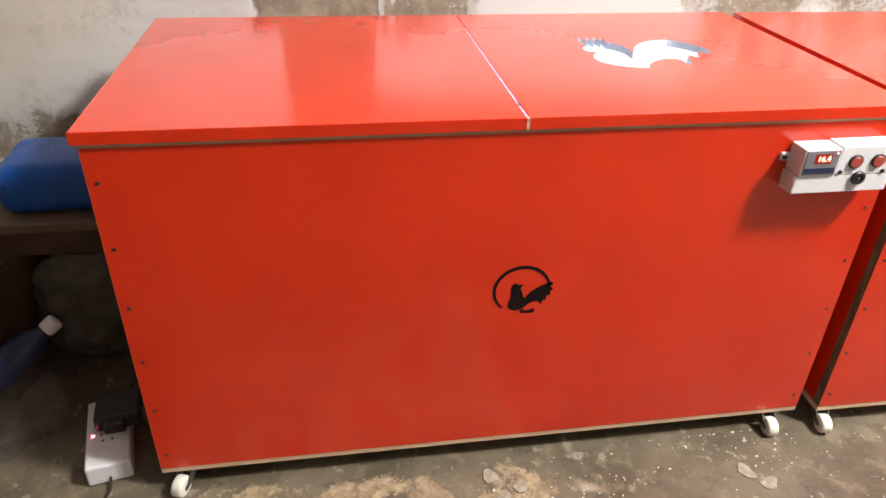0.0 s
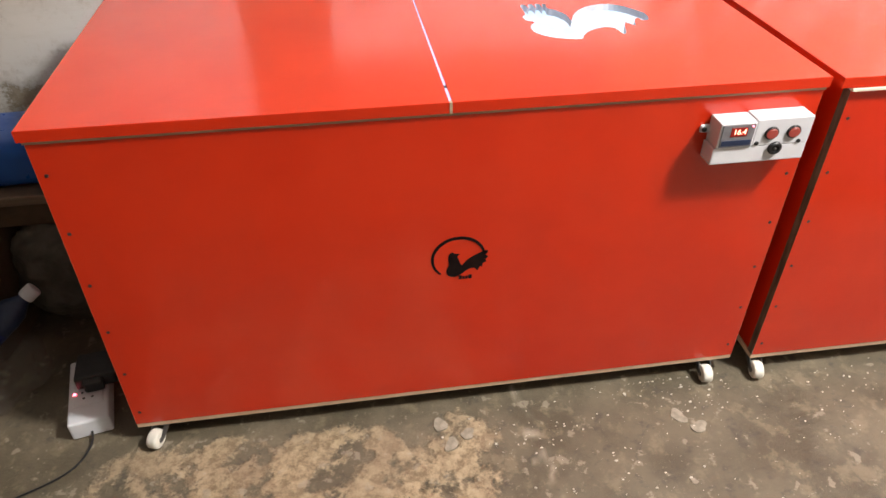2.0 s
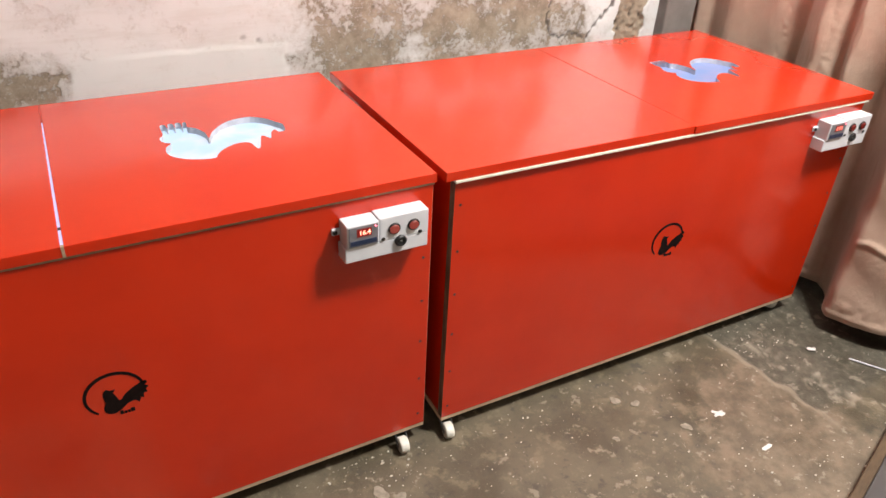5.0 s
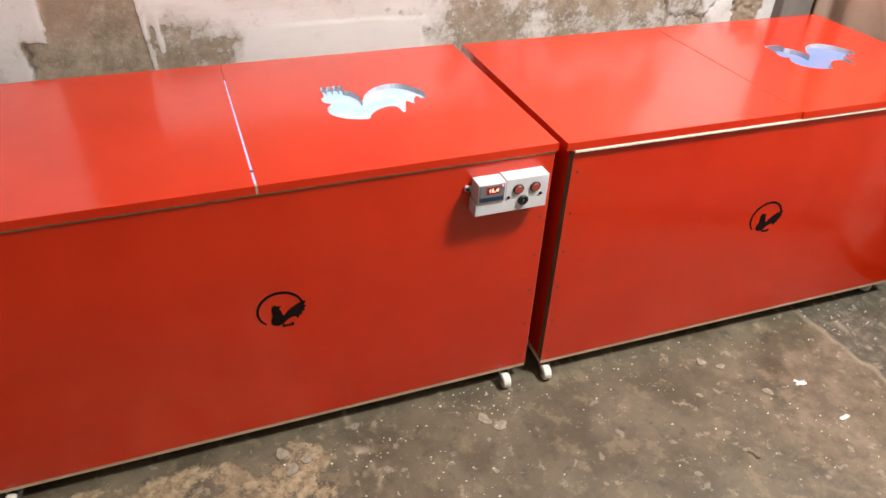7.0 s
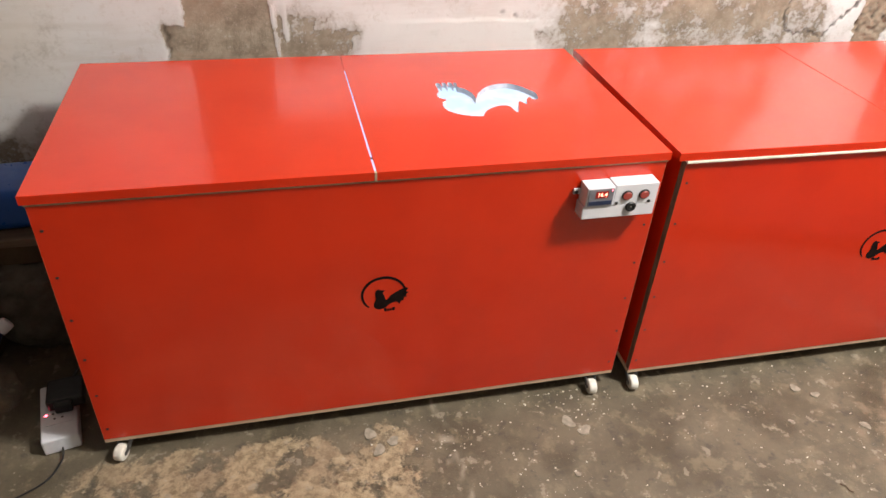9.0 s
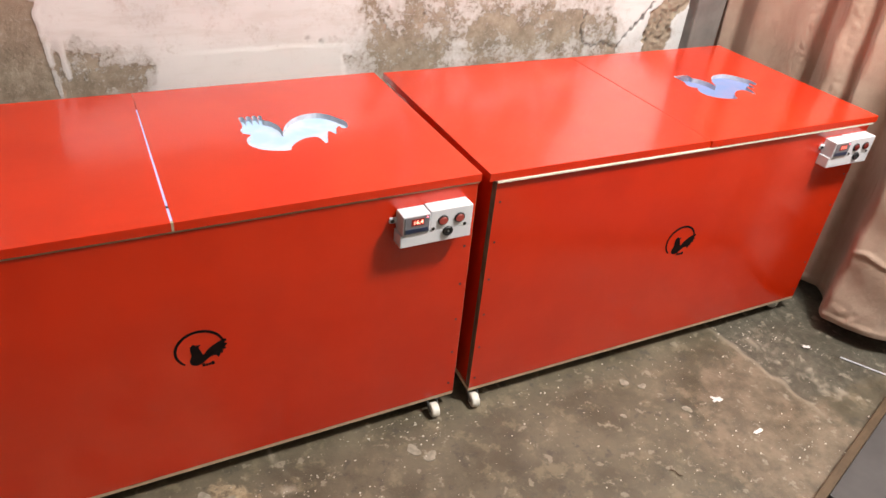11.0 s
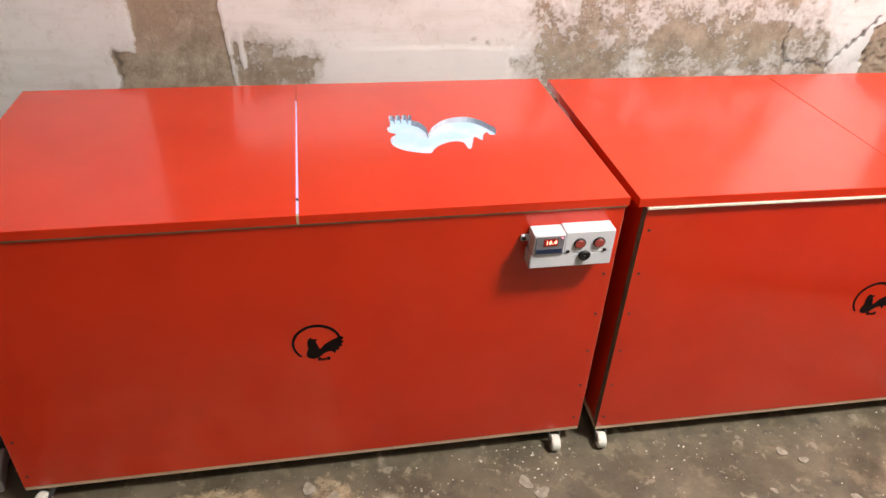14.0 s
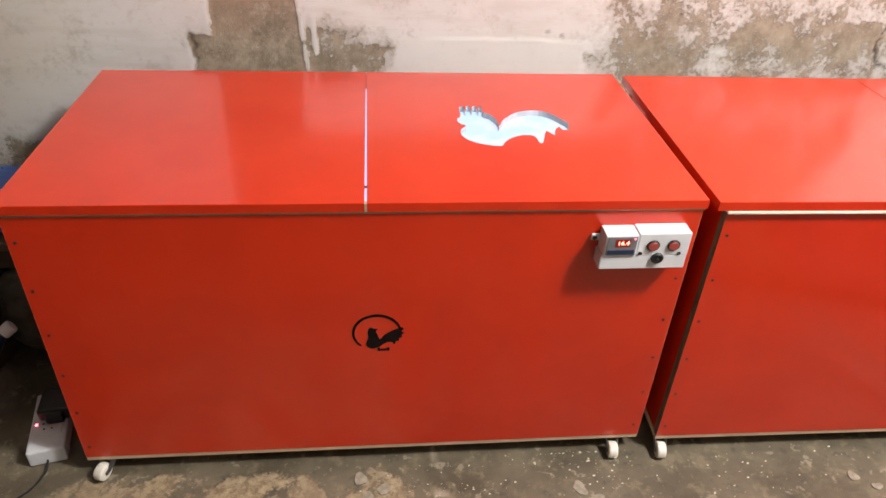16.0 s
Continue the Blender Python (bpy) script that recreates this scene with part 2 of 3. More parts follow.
def tube(points, r, n=8):
    """A round cable through the points."""
    pts = [Vector(p) for p in points]
    fine = []
    for i in range(len(pts) - 1):
        a, b, c, d = pts[max(i - 1, 0)], pts[i], pts[i + 1], pts[min(i + 2, len(pts) - 1)]
        for k in range(6):
            s = k / 6
            fine.append(0.5 * (2 * b + (c - a) * s + (2 * a - 5 * b + 4 * c - d) * s * s + (3 * b - a - 3 * c + d) * s ** 3))
    fine.append(pts[-1])
    bm = bmesh.new()
    rings = []
    for i, p in enumerate(fine):
        d = (fine[min(i + 1, len(fine) - 1)] - fine[max(i - 1, 0)]).normalized()
        u = d.orthogonal().normalized()
        if rings:
            u = (last - d * last.dot(d)).normalized()
        last = u
        w = d.cross(u)
        rings.append([bm.verts.new(p + r * (math.cos(2 * math.pi * k / n) * u + math.sin(2 * math.pi * k / n) * w)) for k in range(n)])
    for a, b in zip(rings, rings[1:]):
        for i in range(n):
            bm.faces.new((a[i], a[(i + 1) % n], b[(i + 1) % n], b[i]))
    bm.faces.new(rings[0][::-1])
    bm.faces.new(rings[-1])
    return bm


def slab(loops, z0, z1):
    """A flat plate with holes: the first loop is its rim, the others its holes."""
    bm = bmesh.new()
    edges = []
    for loop in loops:
        vs = [bm.verts.new((x, y, z1)) for x, y in loop]
        edges += [bm.edges.new((vs[i], vs[(i + 1) % len(vs)])) for i in range(len(vs))]
    top = [f for f in bmesh.ops.triangle_fill(bm, use_beauty=True, use_dissolve=False, edges=edges)["geom"] if isinstance(f, bmesh.types.BMFace)]
    down = bmesh.ops.extrude_face_region(bm, geom=top)["geom"]
    for v in down:
        if isinstance(v, bmesh.types.BMVert):
            v.co.z = z0
    bmesh.ops.recalc_face_normals(bm, faces=bm.faces)
    return bm


def smooth_loop(points, steps=3):
    """Rounds a drawn outline a little: corners marked with a third value stay sharp."""
    out = []
    n = len(points)
    for i in range(n):
        a, b, c, d = (Vector(points[(i + k) % n][:2]) for k in (-1, 0, 1, 2))
        for k in range(steps):
            s = k / steps
            q = 0.5 * (2 * b + (c - a) * s + (2 * a - 5 * b + 4 * c - d) * s * s + (3 * b - a - 3 * c + d) * s ** 3)
            out.append((q.x, q.y))
    return out


# ---- outline of the hen on lids and emblems, in centimetres ----
HEN = [(1.1, 14.9), (1.2, 19.3), (2.2, 19.6), (2.4, 17.9), (2.6, 17.9), (2.8, 19.7), (3.7, 19.7), (3.8, 17.9), (4.0, 17.9), (4.2, 19.7), (5.1, 19.7), (5.2, 17.9),
       (5.4, 17.8), (5.6, 19.5), (6.3, 19.3), (6.1, 17.0), (7.4, 15.8), (8.6, 12.8), (8.7, 9.9), (9.9, 12.6), (12.5, 15.9), (15.3, 17.5), (18.7, 17.7), (21.2, 15.9), (22.7, 13.4),
       (23.7, 11.4), (23.2, 8.3), (21.9, 8.0), (21.4, 9.4), (20.3, 8.0), (19.5, 5.5), (18.2, 7.4), (16.6, 2.4), (15.8, 1.9), (15.4, 4.6), (14.2, 5.5),
       (12.2, 5.2), (9.9, 3.7), (8.5, 1.9), (7.7, 0.5), (4.9, 1.1), (2.5, 2.3), (0.8, 4.2), (0.2, 6.3), (0.6, 8.5), (1.7, 10.0), (0.4, 11.2), (0.2, 13.1)]

# the smaller bird of the emblem, in millimetres
BIRD = [(3, 36), (4, 45), (9, 50), (14, 47), (22, 46), (18, 41), (21, 33), (23, 26), (26, 22), (33, 31), (42, 38), (53, 44), (66, 49), (69, 44), (64, 40),
        (70, 36), (65, 31), (67, 25), (61, 24), (60, 15), (56, 17), (52, 8), (48, 14), (40, 14), (32, 10), (24, 3), (12, -1), (2, 4), (0, 14), (4, 24)]


def hen(x, y, scale, outline=HEN):
    return [(x + scale * a, y + scale * b) for a, b in smooth_loop(outline)]


# ---- setting ----
def grid_sheet(name, xs, ys, place, fields, mat):
    """A fine sheet over two ranges, with named wear fields on its points."""
    X, Y = np.meshgrid(xs, ys)
    verts = place(X, Y).reshape(-1, 3)
    nx, ny = len(xs), len(ys)
    i = np.arange((ny - 1) * (nx - 1))
    a = (i // (nx - 1)) * nx + i % (nx - 1)
    faces = np.stack([a, a + 1, a + nx + 1, a + nx], 1)
    me = bpy.data.meshes.new(name)
    me.from_pydata(verts.tolist(), [], faces.tolist())
    for key, f in fields.items():
        at = me.attributes.new(key, "FLOAT", "POINT")
        at.data.foreach_set("value", np.clip(f(X, Y), -1, 2).astype(np.float32).ravel())
    me.materials.append(mat)
    for p in me.polygons:
        p.use_smooth = True
    return new(name, me)


def soft(v, a, b, w):
    """1 between a and b, falling to 0 over w outside."""
    return np.clip((v - a) / w + 0.5, 0, 1) * np.clip((b - v) / w + 0.5, 0, 1)


def lumps(X, Y, size, seed):
    r = np.random.RandomState(seed)
    out = np.zeros_like(X)
    for k in range(14):
        a, ph, f = r.uniform(0, 6.28), r.uniform(0, 6.28), r.uniform(0.6, 1.7) / size
        out += np.sin((X * math.cos(a) + Y * math.sin(a)) * f * 6.28 + ph)
    return out / 14 ** 0.5 / 1.4


def grains(X, Y, size, seed):
    """Irregular value noise of about -1 to 1."""
    lat = np.random.RandomState(seed).uniform(-1, 1, (211, 223))
    u, v = X / size + 500, Y / size + 500
    i, j = np.floor(u).astype(int), np.floor(v).astype(int)
    a, b = u - i, v - j
    a, b = a * a * (3 - 2 * a), b * b * (3 - 2 * b)
    g = lambda p, q: lat[p % 211, q % 223]
    return (g(i, j) * (1 - a) + g(i + 1, j) * a) * (1 - b) + (g(i, j + 1) * (1 - a) + g(i + 1, j + 1) * a) * b


def near_line(X, Y, pts, w):
    d = np.full(X.shape, 9.0)
    for (ax, ay), (bx, by) in zip(pts, pts[1:]):
        s = np.clip(((X - ax) * (bx - ax) + (Y - ay) * (by - ay)) / ((bx - ax) ** 2 + (by - ay) ** 2), 0, 1)
        d = np.minimum(d, np.hypot(X - ax - s * (bx - ax), Y - ay - s * (by - ay)))
    return np.clip(1.5 - d / w, 0, 1)


WALL_Y = 0.725


def warped(X, Z):
    return X + 0.012 * lumps(X, Z, 0.07, 1), Z + 0.012 * lumps(X, Z, 0.06, 2)


def hole_field(X, Z):
    """Where the plaster has crumbled away to the clay, leaning to the right as it rises."""
    q = X + 0.016 * grains(X, Z, 0.035, 17) + 0.010 * grains(X, Z, 0.012, 19)
    left = 2.255 + 1.6 * np.clip(Z - 0.755, 0, 1)
    right = 2.362 + 0.042 * np.clip((Z - 0.72) / 0.05, 0, 1)
    return np.clip((q - left) / 0.012 + 0.5, 0, 1) * np.clip((right - q) / 0.012 + 0.5, 0, 1) * soft(Z, 0.52, 0.838, 0.01)


def wall_bare(X, Z):
    x, z = warped(X, Z)
    f = np.full(X.shape, 0.03)
    f = np.maximum(f, 1.25 * soft(x, 0.185, 0.47, 0.02) * soft(z, 0, 0.725, 0.02))
    f = np.maximum(f, 1.25 * soft(x, 0.24, 0.45, 0.02) * soft(z, 0.71, 3, 0.02))
    f = np.maximum(f, 0.62 * soft(x, 0.42, 0.672, 0.03) * soft(z, 0, 0.765, 0.06))
    f = np.maximum(f, 1.2 * soft(x, 0.40, 1.36, 0.04) * soft(z, 0.885, 3, 0.015))
    f = np.maximum(f, 0.16 * soft(x, 0.75, 1.25, 0.2) * soft(z, 0.76, 0.9, 0.05))
    f = np.maximum(f, 0.54 * soft(x, 1.2, 2.2, 0.12))
    f = np.maximum(f, 0.66 * soft(x, 1.24, 1.5, 0.08) * soft(z, 0, 0.75, 0.05))
    f = np.maximum(f, 0.66 * soft(x, 1.55, 2.02, 0.1) * soft(z, 0.66, 0.80, 0.06))
    f = np.maximum(f, 0.70 * soft(x, 1.38, 2.2, 0.1) * soft(z, 0.86, 1.3, 0.06))
    f = np.maximum(f, 0.55 * soft(x, -0.55, -0.1, 0.1) * soft(z, 0.30, 0.44, 0.04))
    f = f - 0.32 * soft(x, 0.55, 1.20, 0.1) * soft(z, 0.70, 0.872, 0.02)
    f = f - 0.55 * soft(x + 0.5 * (z - 0.7), 2.13, 2.5, 0.06)
    f = np.maximum(f, 1.5 * hole_field(X, Z))
    f = f - 1.5 * soft(x, 0.70, 1.17, 0.03) * soft(z, 0, 0.722, 0.008)
    f = f - 0.9 * near_line(X, Z, [(0.475, 0.885), (0.447, 0.84), (0.448, 0.78), (0.454, 0.72), (0.464, 0.62)], 0.006)
    f = f - 0.8 * near_line(X, Z, [(0.482, 0.87), (0.479, 0.78), (0.487, 0.68)], 0.005)
    f = f - 0.7 * near_line(X, Z, [(0.44, 0.87), (0.49, 0.885), (0.62, 0.88), (0.86, 0.885), (1.3, 0.885)], 0.008)
    return f


def wall_clay(X, Z):
    x, z = warped(X, Z)
    return (1.0 * hole_field(X, Z) + 0.75 * soft(x, 0.2, 1.36, 0.05) * soft(z, 0.80, 3, 0.1)
            + 0.6 * soft(x, 0.235, 0.33, 0.02) * soft(z, 0.72, 3, 0.02))


def wall_crack(X, Z):
    j, k = X + 0.006 * lumps(X, Z, 0.03, 5), Z + 0.006 * lumps(X, Z, 0.03, 6)
    c = near_line(j, k, [(1.985, 0.76), (1.974, 0.715), (1.996, 0.667), (2.043, 0.655), (2.074, 0.668), (2.134, 0.640), (2.171, 0.695), (2.214, 0.73), (2.26, 0.79)], 0.0034)
    chips = near_line(j, k, [(0.98, 0.735), (1.08, 0.738), (1.17, 0.73)], 0.008) * np.clip(lumps(X, Z, 0.03, 31) * 1.5 - 0.9, 0, 1)
    c = np.maximum(c, 0.7 * chips + 0.8 * np.clip(lumps(X, Z, 0.045, 33) * 1.6 - 2.2, 0, 1) * soft(X, 0.8, 2.2, 0.1))
    hole = hole_field(X, Z)
    return np.clip(c * 0.85 + hole * np.clip(grains(X, Z, 0.022, 8) * 1.3 + 0.8 * grains(X, Z, 0.010, 28) - 0.45, 0, 1) * 0.9 + near_line(j, k, [(0.187, 0.72), (0.190, 0.64)], 0.004) * 0.6, 0, 1)


def fresh_patch(X, Z):
    """A newer trowelled patch of smooth plaster low on the wall."""
    x, z = X + 0.010 * grains(X, Z, 0.04, 41), Z + 0.006 * grains(X, Z, 0.05, 42)
    return np.clip((x - 0.70) / 0.16, 0, 1) * soft(x, 0.5, 1.175, 0.008) * soft(z, 0, 0.721, 0.006)


def wall_place(X, Z):
    hole = hole_field(X, Z)
    y = WALL_Y + 0.003 * lumps(X, Z, 0.5, 3) + 0.0025 * np.clip(wall_bare(X, Z), 0, 1) + hole * (0.007 + 0.003 * grains(X, Z, 0.017, 9) + 0.004 * grains(X, Z, 0.008, 29)) - 0.0018 * fresh_patch(X, Z) + 0.004 * wall_crack(X, Z)
    return np.stack([X, y, Z], -1)


zs = np.concatenate([np.arange(0, 0.3, 0.05), np.arange(0.3, 1.0, 0.005), np.arange(1.0, 2.96, 0.05)])
wall_n = grid_sheet("wall_north", np.concatenate([np.arange(-2.6, -0.7, 0.05), np.arange(-0.7, 2.81, 0.005)]), zs, wall_place,
                    {"bare": wall_bare, "clay": wall_clay, "crack": wall_crack, "fresh": fresh_patch, "cement": lambda X, Z: soft(X + 0.01 * lumps(X, Z, 0.06, 44), 0.88, 1.14, 0.03) * soft(Z, 0.87, 3, 0.01), "cream": lambda X, Z: soft(X, -3, -0.15, 0.35) * soft(Z, 0.5, 3, 0.4)}, WALL)
tagged(wall_n, "old plaster wall with flaking whitewash and bare brown patches", "wall", kind="structure")


def slab_edge(X, Y):
    return 2.122 + 0.08 * np.clip(-Y, 0, 0.5) + 0.01 * lumps(X, Y, 0.12, 12)


def floor_place(X, Y):
    z = 0.0015 * lumps(X, Y, 0.3, 21) - 0.004 * np.clip((X - slab_edge(X, Y)) / 0.012 + 0.5, 0, 1) * soft(Y, -0.38, 2, 0.1)
    z += 0.002 * near_line(X + 0.01 * lumps(X, Y, 0.1, 13), Y, [(0.745, 0.1), (0.765, -0.08), (0.772, -0.24), (0.80, -0.6)], 0.006)
    return np.stack([X, Y, z - 0.001], -1)


floor = grid_sheet("floor", np.concatenate([np.arange(-2.6, -0.7, 0.05), np.arange(-0.7, 2.81, 0.008)]), np.concatenate([np.arange(-4.0, -0.8, 0.05), np.arange(-0.8, 0.75, 0.008)]), floor_place, {
    "ochre": lambda X, Y: 0.50 * soft(X + 0.05 * lumps(X, Y, 0.2, 14), -0.12, 0.69, 0.1) * soft(Y, -0.6, -0.012, 0.05) + 0.15 * soft(X, 0.1, 0.7, 0.3) * soft(Y, -0.4, -0.05, 0.1),
    "dark": lambda X, Y: np.clip((X - slab_edge(X, Y)) / 0.012 + 0.5, 0, 1) * soft(Y, -0.36, 2, 0.12),
    "dust": lambda X, Y: 0.80 * soft(X - 0.5 * Y, 1.95, 2.45, 0.3) * soft(Y, -2, -0.12, 0.15) + 0.12 * soft(X, 1.3, 2.1, 0.4) + 0.25 * soft(X, -0.6, 0.1, 0.2),
    "pale": lambda X, Y: 0.85 * near_line(X + 0.012 * lumps(X, Y, 0.08, 13), Y, [(0.745, 0.05), (0.765, -0.08), (0.772, -0.24), (0.80, -0.6)], 0.006) * np.clip(lumps(X, Y, 0.06, 15) + 0.5, 0, 1)
    + 0.8 * near_line(X + 0.02 * lumps(X, Y, 0.07, 51), Y, [(2.205, -0.19), (2.225, -0.25), (2.25, -0.34), (2.275, -0.44)], 0.022) * np.clip(grains(X, Y, 0.02, 52) + 0.6 * grains(X, Y, 0.008, 53) + 0.25, 0, 1)
    + 0.6 * soft(X, 2.14, 2.30, 0.05) * soft(Y, -0.17, -0.02, 0.05) * np.clip(grains(X, Y, 0.03, 54) + 0.7 * grains(X, Y, 0.009, 55) - 0.35, 0, 1)
    + 0.4 * near_line(X - slab_edge(X, Y), Y * 0, [(-0.008, 0), (-0.003, 0)], 0.006) * soft(Y, -0.4, 0.0, 0.05),
}, FLOOR)
tagged(floor, "worn stained concrete floor with ochre patches and crumbs", "floor", kind="structure")


def setting(name, bm, mat, label, category):
    return tagged(part(name, bm, mat), label, category, kind="structure")


# unseen walls and ceiling, added; distance and grey tone set the bounce light
setting("wall_east", block(2.8, 2.95, -4.0, 0.87, -0.1, 2.9), PLAIN, "unseen plain wall added behind the curtain", "wall")
setting("wall_west", block(-2.75, -2.6, -4.0, 0.87, -0.1, 2.9), PLAIN, "unseen plain side wall added to close the room", "wall")
setting("wall_south", block(-2.75, 2.95, -4.15, -4.0, -0.1, 2.9), PLAIN, "unseen plain wall added behind the viewer", "wall")
setting("ceiling", block(-2.75, 2.95, -4.15, 0.87, 2.9, 3.0), PLAIN, "unseen plain ceiling added over the room", "ceiling")
setting("wall_backing", block(-2.6, 2.8, 0.76, 0.87, -0.1, 2.9), PLAIN, "masonry behind the flaking plaster", "wall")
setting("floor_base", block(-2.75, 2.95, -4.15, 0.87, -0.16, -0.03), PLAIN, "ground slab under the concrete screed", "floor")
setting("door_jamb", block(2.420, 2.548, 0.685, 0.75, -0.01, 2.3, 0.006), JAMB, "dark grey painted door jamb beside the curtain", "door jamb")


# ---- incubator boxes ----
W, D, TOP, BASE, FRONT = 1.22, 0.612, 0.675, 0.039, 0.005


def two_tone(bm, front=(0, -1, 0)):
    """Second slot for faces that look the given way."""
    bm.normal_update()
    for f in bm.faces:
        f.material_index = 1 if f.normal.dot(Vector(front)) > 0.9 else 0
    return bm


def text_mesh(body, size):
    cu = bpy.data.curves.new("digits", "FONT")
    cu.body, cu.size, cu.extrude, cu.offset = body, size, 0.0002, 0.0001
    cu.align_x, cu.align_y = "CENTER", "CENTER"
    ob = new("digits", cu)
    bpy.context.view_layer.update()
    me = bpy.data.meshes.new_from_object(ob)
    bpy.data.objects.remove(ob)
    bpy.data.curves.remove(cu)
    bm = bmesh.new()
    bm.from_mesh(me)
    bpy.data.meshes.remove(me)
    return bm


FACING = pose(0, 0, 0, 90, 0, 0)  # flat drawings stood up to face -y


def disc(r, h, edge=0.0015, n=32):
    return lathe([(r, 0), (r, h - edge), (r - edge, h)], n)


def control_unit(box, digits, dx=0.0, dz=0.0):
    body = bmesh.new()
    add_block(body, 0, 0.153, -0.035, 0, 0, 0.030, 0.002)
    add_block(body, 0.061, 0.153, -0.0355, 0.0, 0.0295, 0.077, 0.002)
    unit = part("control_unit", body, WHITE, box, "white plastic control unit with a red display and switches", pose(1.028 + dx, FRONT, 0.5475 + dz) @ Matrix.Diagonal((1.055, 1, 1, 1)))
    part("thermostat", block(0.003, 0.060, -0.037, 0, 0.0305, 0.0745, 0.0018), WHITE, unit)
    part("face_plate", block(0.006, 0.0575, -0.0385, -0.0365, 0.033, 0.072, 0.0006), GREYFACE, unit, "grey thermostat face")
    part("label_band", block(0.008, 0.055, -0.0392, -0.038, 0.036, 0.045, 0.0003), NAVY, unit, "dark blue label band")
    part("display_window", block(0.020, 0.046, -0.0392, -0.038, 0.052, 0.0675, 0.0003), WINDOW_RED, unit, "dark red display window")
    if digits:
        part("digits", text_mesh(digits, 0.0122), DIGIT, unit, "glowing red digits", pose(0.0335, -0.0396, 0.0597, 90))
    else:
        for x in (0.026, 0.0335, 0.041):
            part("digit_bar", block(x - 0.0022, x + 0.0022, -0.0398, -0.0391, 0.055, 0.0645), DIGIT_DIM, unit, "glowing red digit")
    part("pilot_light", disc(0.0014, 0.001, 0.0003, 12), PILOT, unit, "", pose(0.053, -0.0385, 0.0685, 90))
    for x in (0.088, 0.124):
        s = part("switch_bezel", lathe([(0.0112, 0), (0.0112, 0.002), (0.0098, 0.0032), (0.0088, 0.0028)], 32), BLACK, unit, "round black switch bezel", pose(x, -0.0355, 0.052, 90))
        part("rocker", lathe([(0.0088, 0), (0.0088, 0.0028), (0.0080, 0.0042), (0.0045, 0.0049)], 28), ROCKER if digits else LENS, unit, "lit red rocker" if digits else "dark red rocker", pose(x, -0.0365, 0.052, 90 + 6))
    part("socket_ring", lathe([(0.0112, 0), (0.0112, 0.003), (0.0095, 0.005), (0.0060, 0.005), (0.0055, 0.002)], 32), BLACK, unit, "round black socket", pose(0.100, -0.0355, 0.0245, 90))
    part("socket_pin", disc(0.0022, 0.003, 0.0004, 12), STEEL, unit, "", pose(0.100, -0.0375, 0.0245, 90))
    for x, z in ((0.068, 0.035), (0.137, 0.034)):
        part("case_screw", disc(0.0036, 0.0016, 0.0006, 16), BLACK, unit, "", pose(x, -0.0355, z, 90))
    ear = part("mounting_ear", block(-0.012, 0.004, -0.006, 0, 0.044, 0.058, 0.003), WHITE, unit)
    part("ear_screw", disc(0.004, 0.003, 0.0008, 16), BLACK, unit, "", pose(-0.0065, -0.006, 0.051, 90))
    ear2 = part("mounting_ear", block(0.151, 0.162, -0.006, 0, 0.044, 0.058, 0.003), WHITE, unit)
    return unit


def emblem(box, dx=0.0, dz=0.0):
    """Black hen under a tapering arc, with a line of small letters shown as bars."""
    cx, cz = 0.625 + dx, 0.379 + dz
    bird = slab([hen(cx - 0.021, cz - 0.040, 0.00106, BIRD)], 0, 0.0008)
    up = pose(0, FRONT, 0, 90, 0, 0)
    part("emblem_hen", bird, INK, box, "black vinyl hen emblem", up)
    n = 40
    outer, inner = [], []
    for i in range(n + 1):
        a = radians(228 - 226 * i / n)
        w = 0.0010 + 0.0050 * math.sin(math.pi * min(1, 0.12 + 0.72 * i / n)) ** 0.8
        outer.append((cx + 0.048 * math.cos(a), cz + 0.046 * math.sin(a)))
        inner.append((cx + (0.048 - w) * math.cos(a), cz + (0.046 - w) * math.sin(a)))
    part("emblem_arc", slab([outer + inner[::-1]], 0, 0.0008), INK, box, "black arc round the emblem", up)
    x = cx + 0.001
    for w, h in ((0.0055, 0.008), (0.004, 0.0055), (0.004, 0.0055), (0.0065, 0.008)):
        part("emblem_bar", block(x, x + w, FRONT - 0.0008, FRONT + 0.0002, cz - 0.0475, cz - 0.0475 + h), INK, box)
        x += w + 0.0012


def caster(box, x, y, turn):
    """A swivel caster: its plate under the base, its wheel trailing towards -y."""
    c = part("caster", block(-0.018, 0.018, 0.018, 0.054, 0.0405, 0.0428, 0.0008), STEEL, box, "small caster with a white nylon wheel", pose(x, y, 0, 0, 0, turn) @ Matrix.Diagonal((1, 1, BASE / 0.043, 1)))
    wheel = lathe([(0.006, -0.0105), (0.016, -0.0105), (0.0178, -0.0098), (0.0192, -0.0085), (0.0200, -0.006), (0.0200, 0.006), (0.0192, 0.0085), (0.0178, 0.0098), (0.016, 0.0105), (0.006, 0.0105)], 32)
    part("wheel", wheel, NYLON, c, "white nylon wheel", pose(0, 0, 0.0200, 0, 90, 0), True)
    part("hub", lathe([(0.0055, -0.0125), (0.0055, 0.0125)], 16), STEEL, c, "", pose(0, 0, 0.0200, 0, 90, 0))
    for s in (-1, 1):
        fork = block(s * 0.0122 - 0.0007, s * 0.0122 + 0.0007, 0, 1, 0, 1)
        for v in fork.verts:
            lo, near = v.co.z < 0.5, v.co.y < 0.5
            v.co.z = 0.0165 if lo else 0.0404
            v.co.y = (-0.006 if lo else 0.014) if near else (0.008 if lo else 0.05)
        part("fork_cheek", fork, STEEL, c)


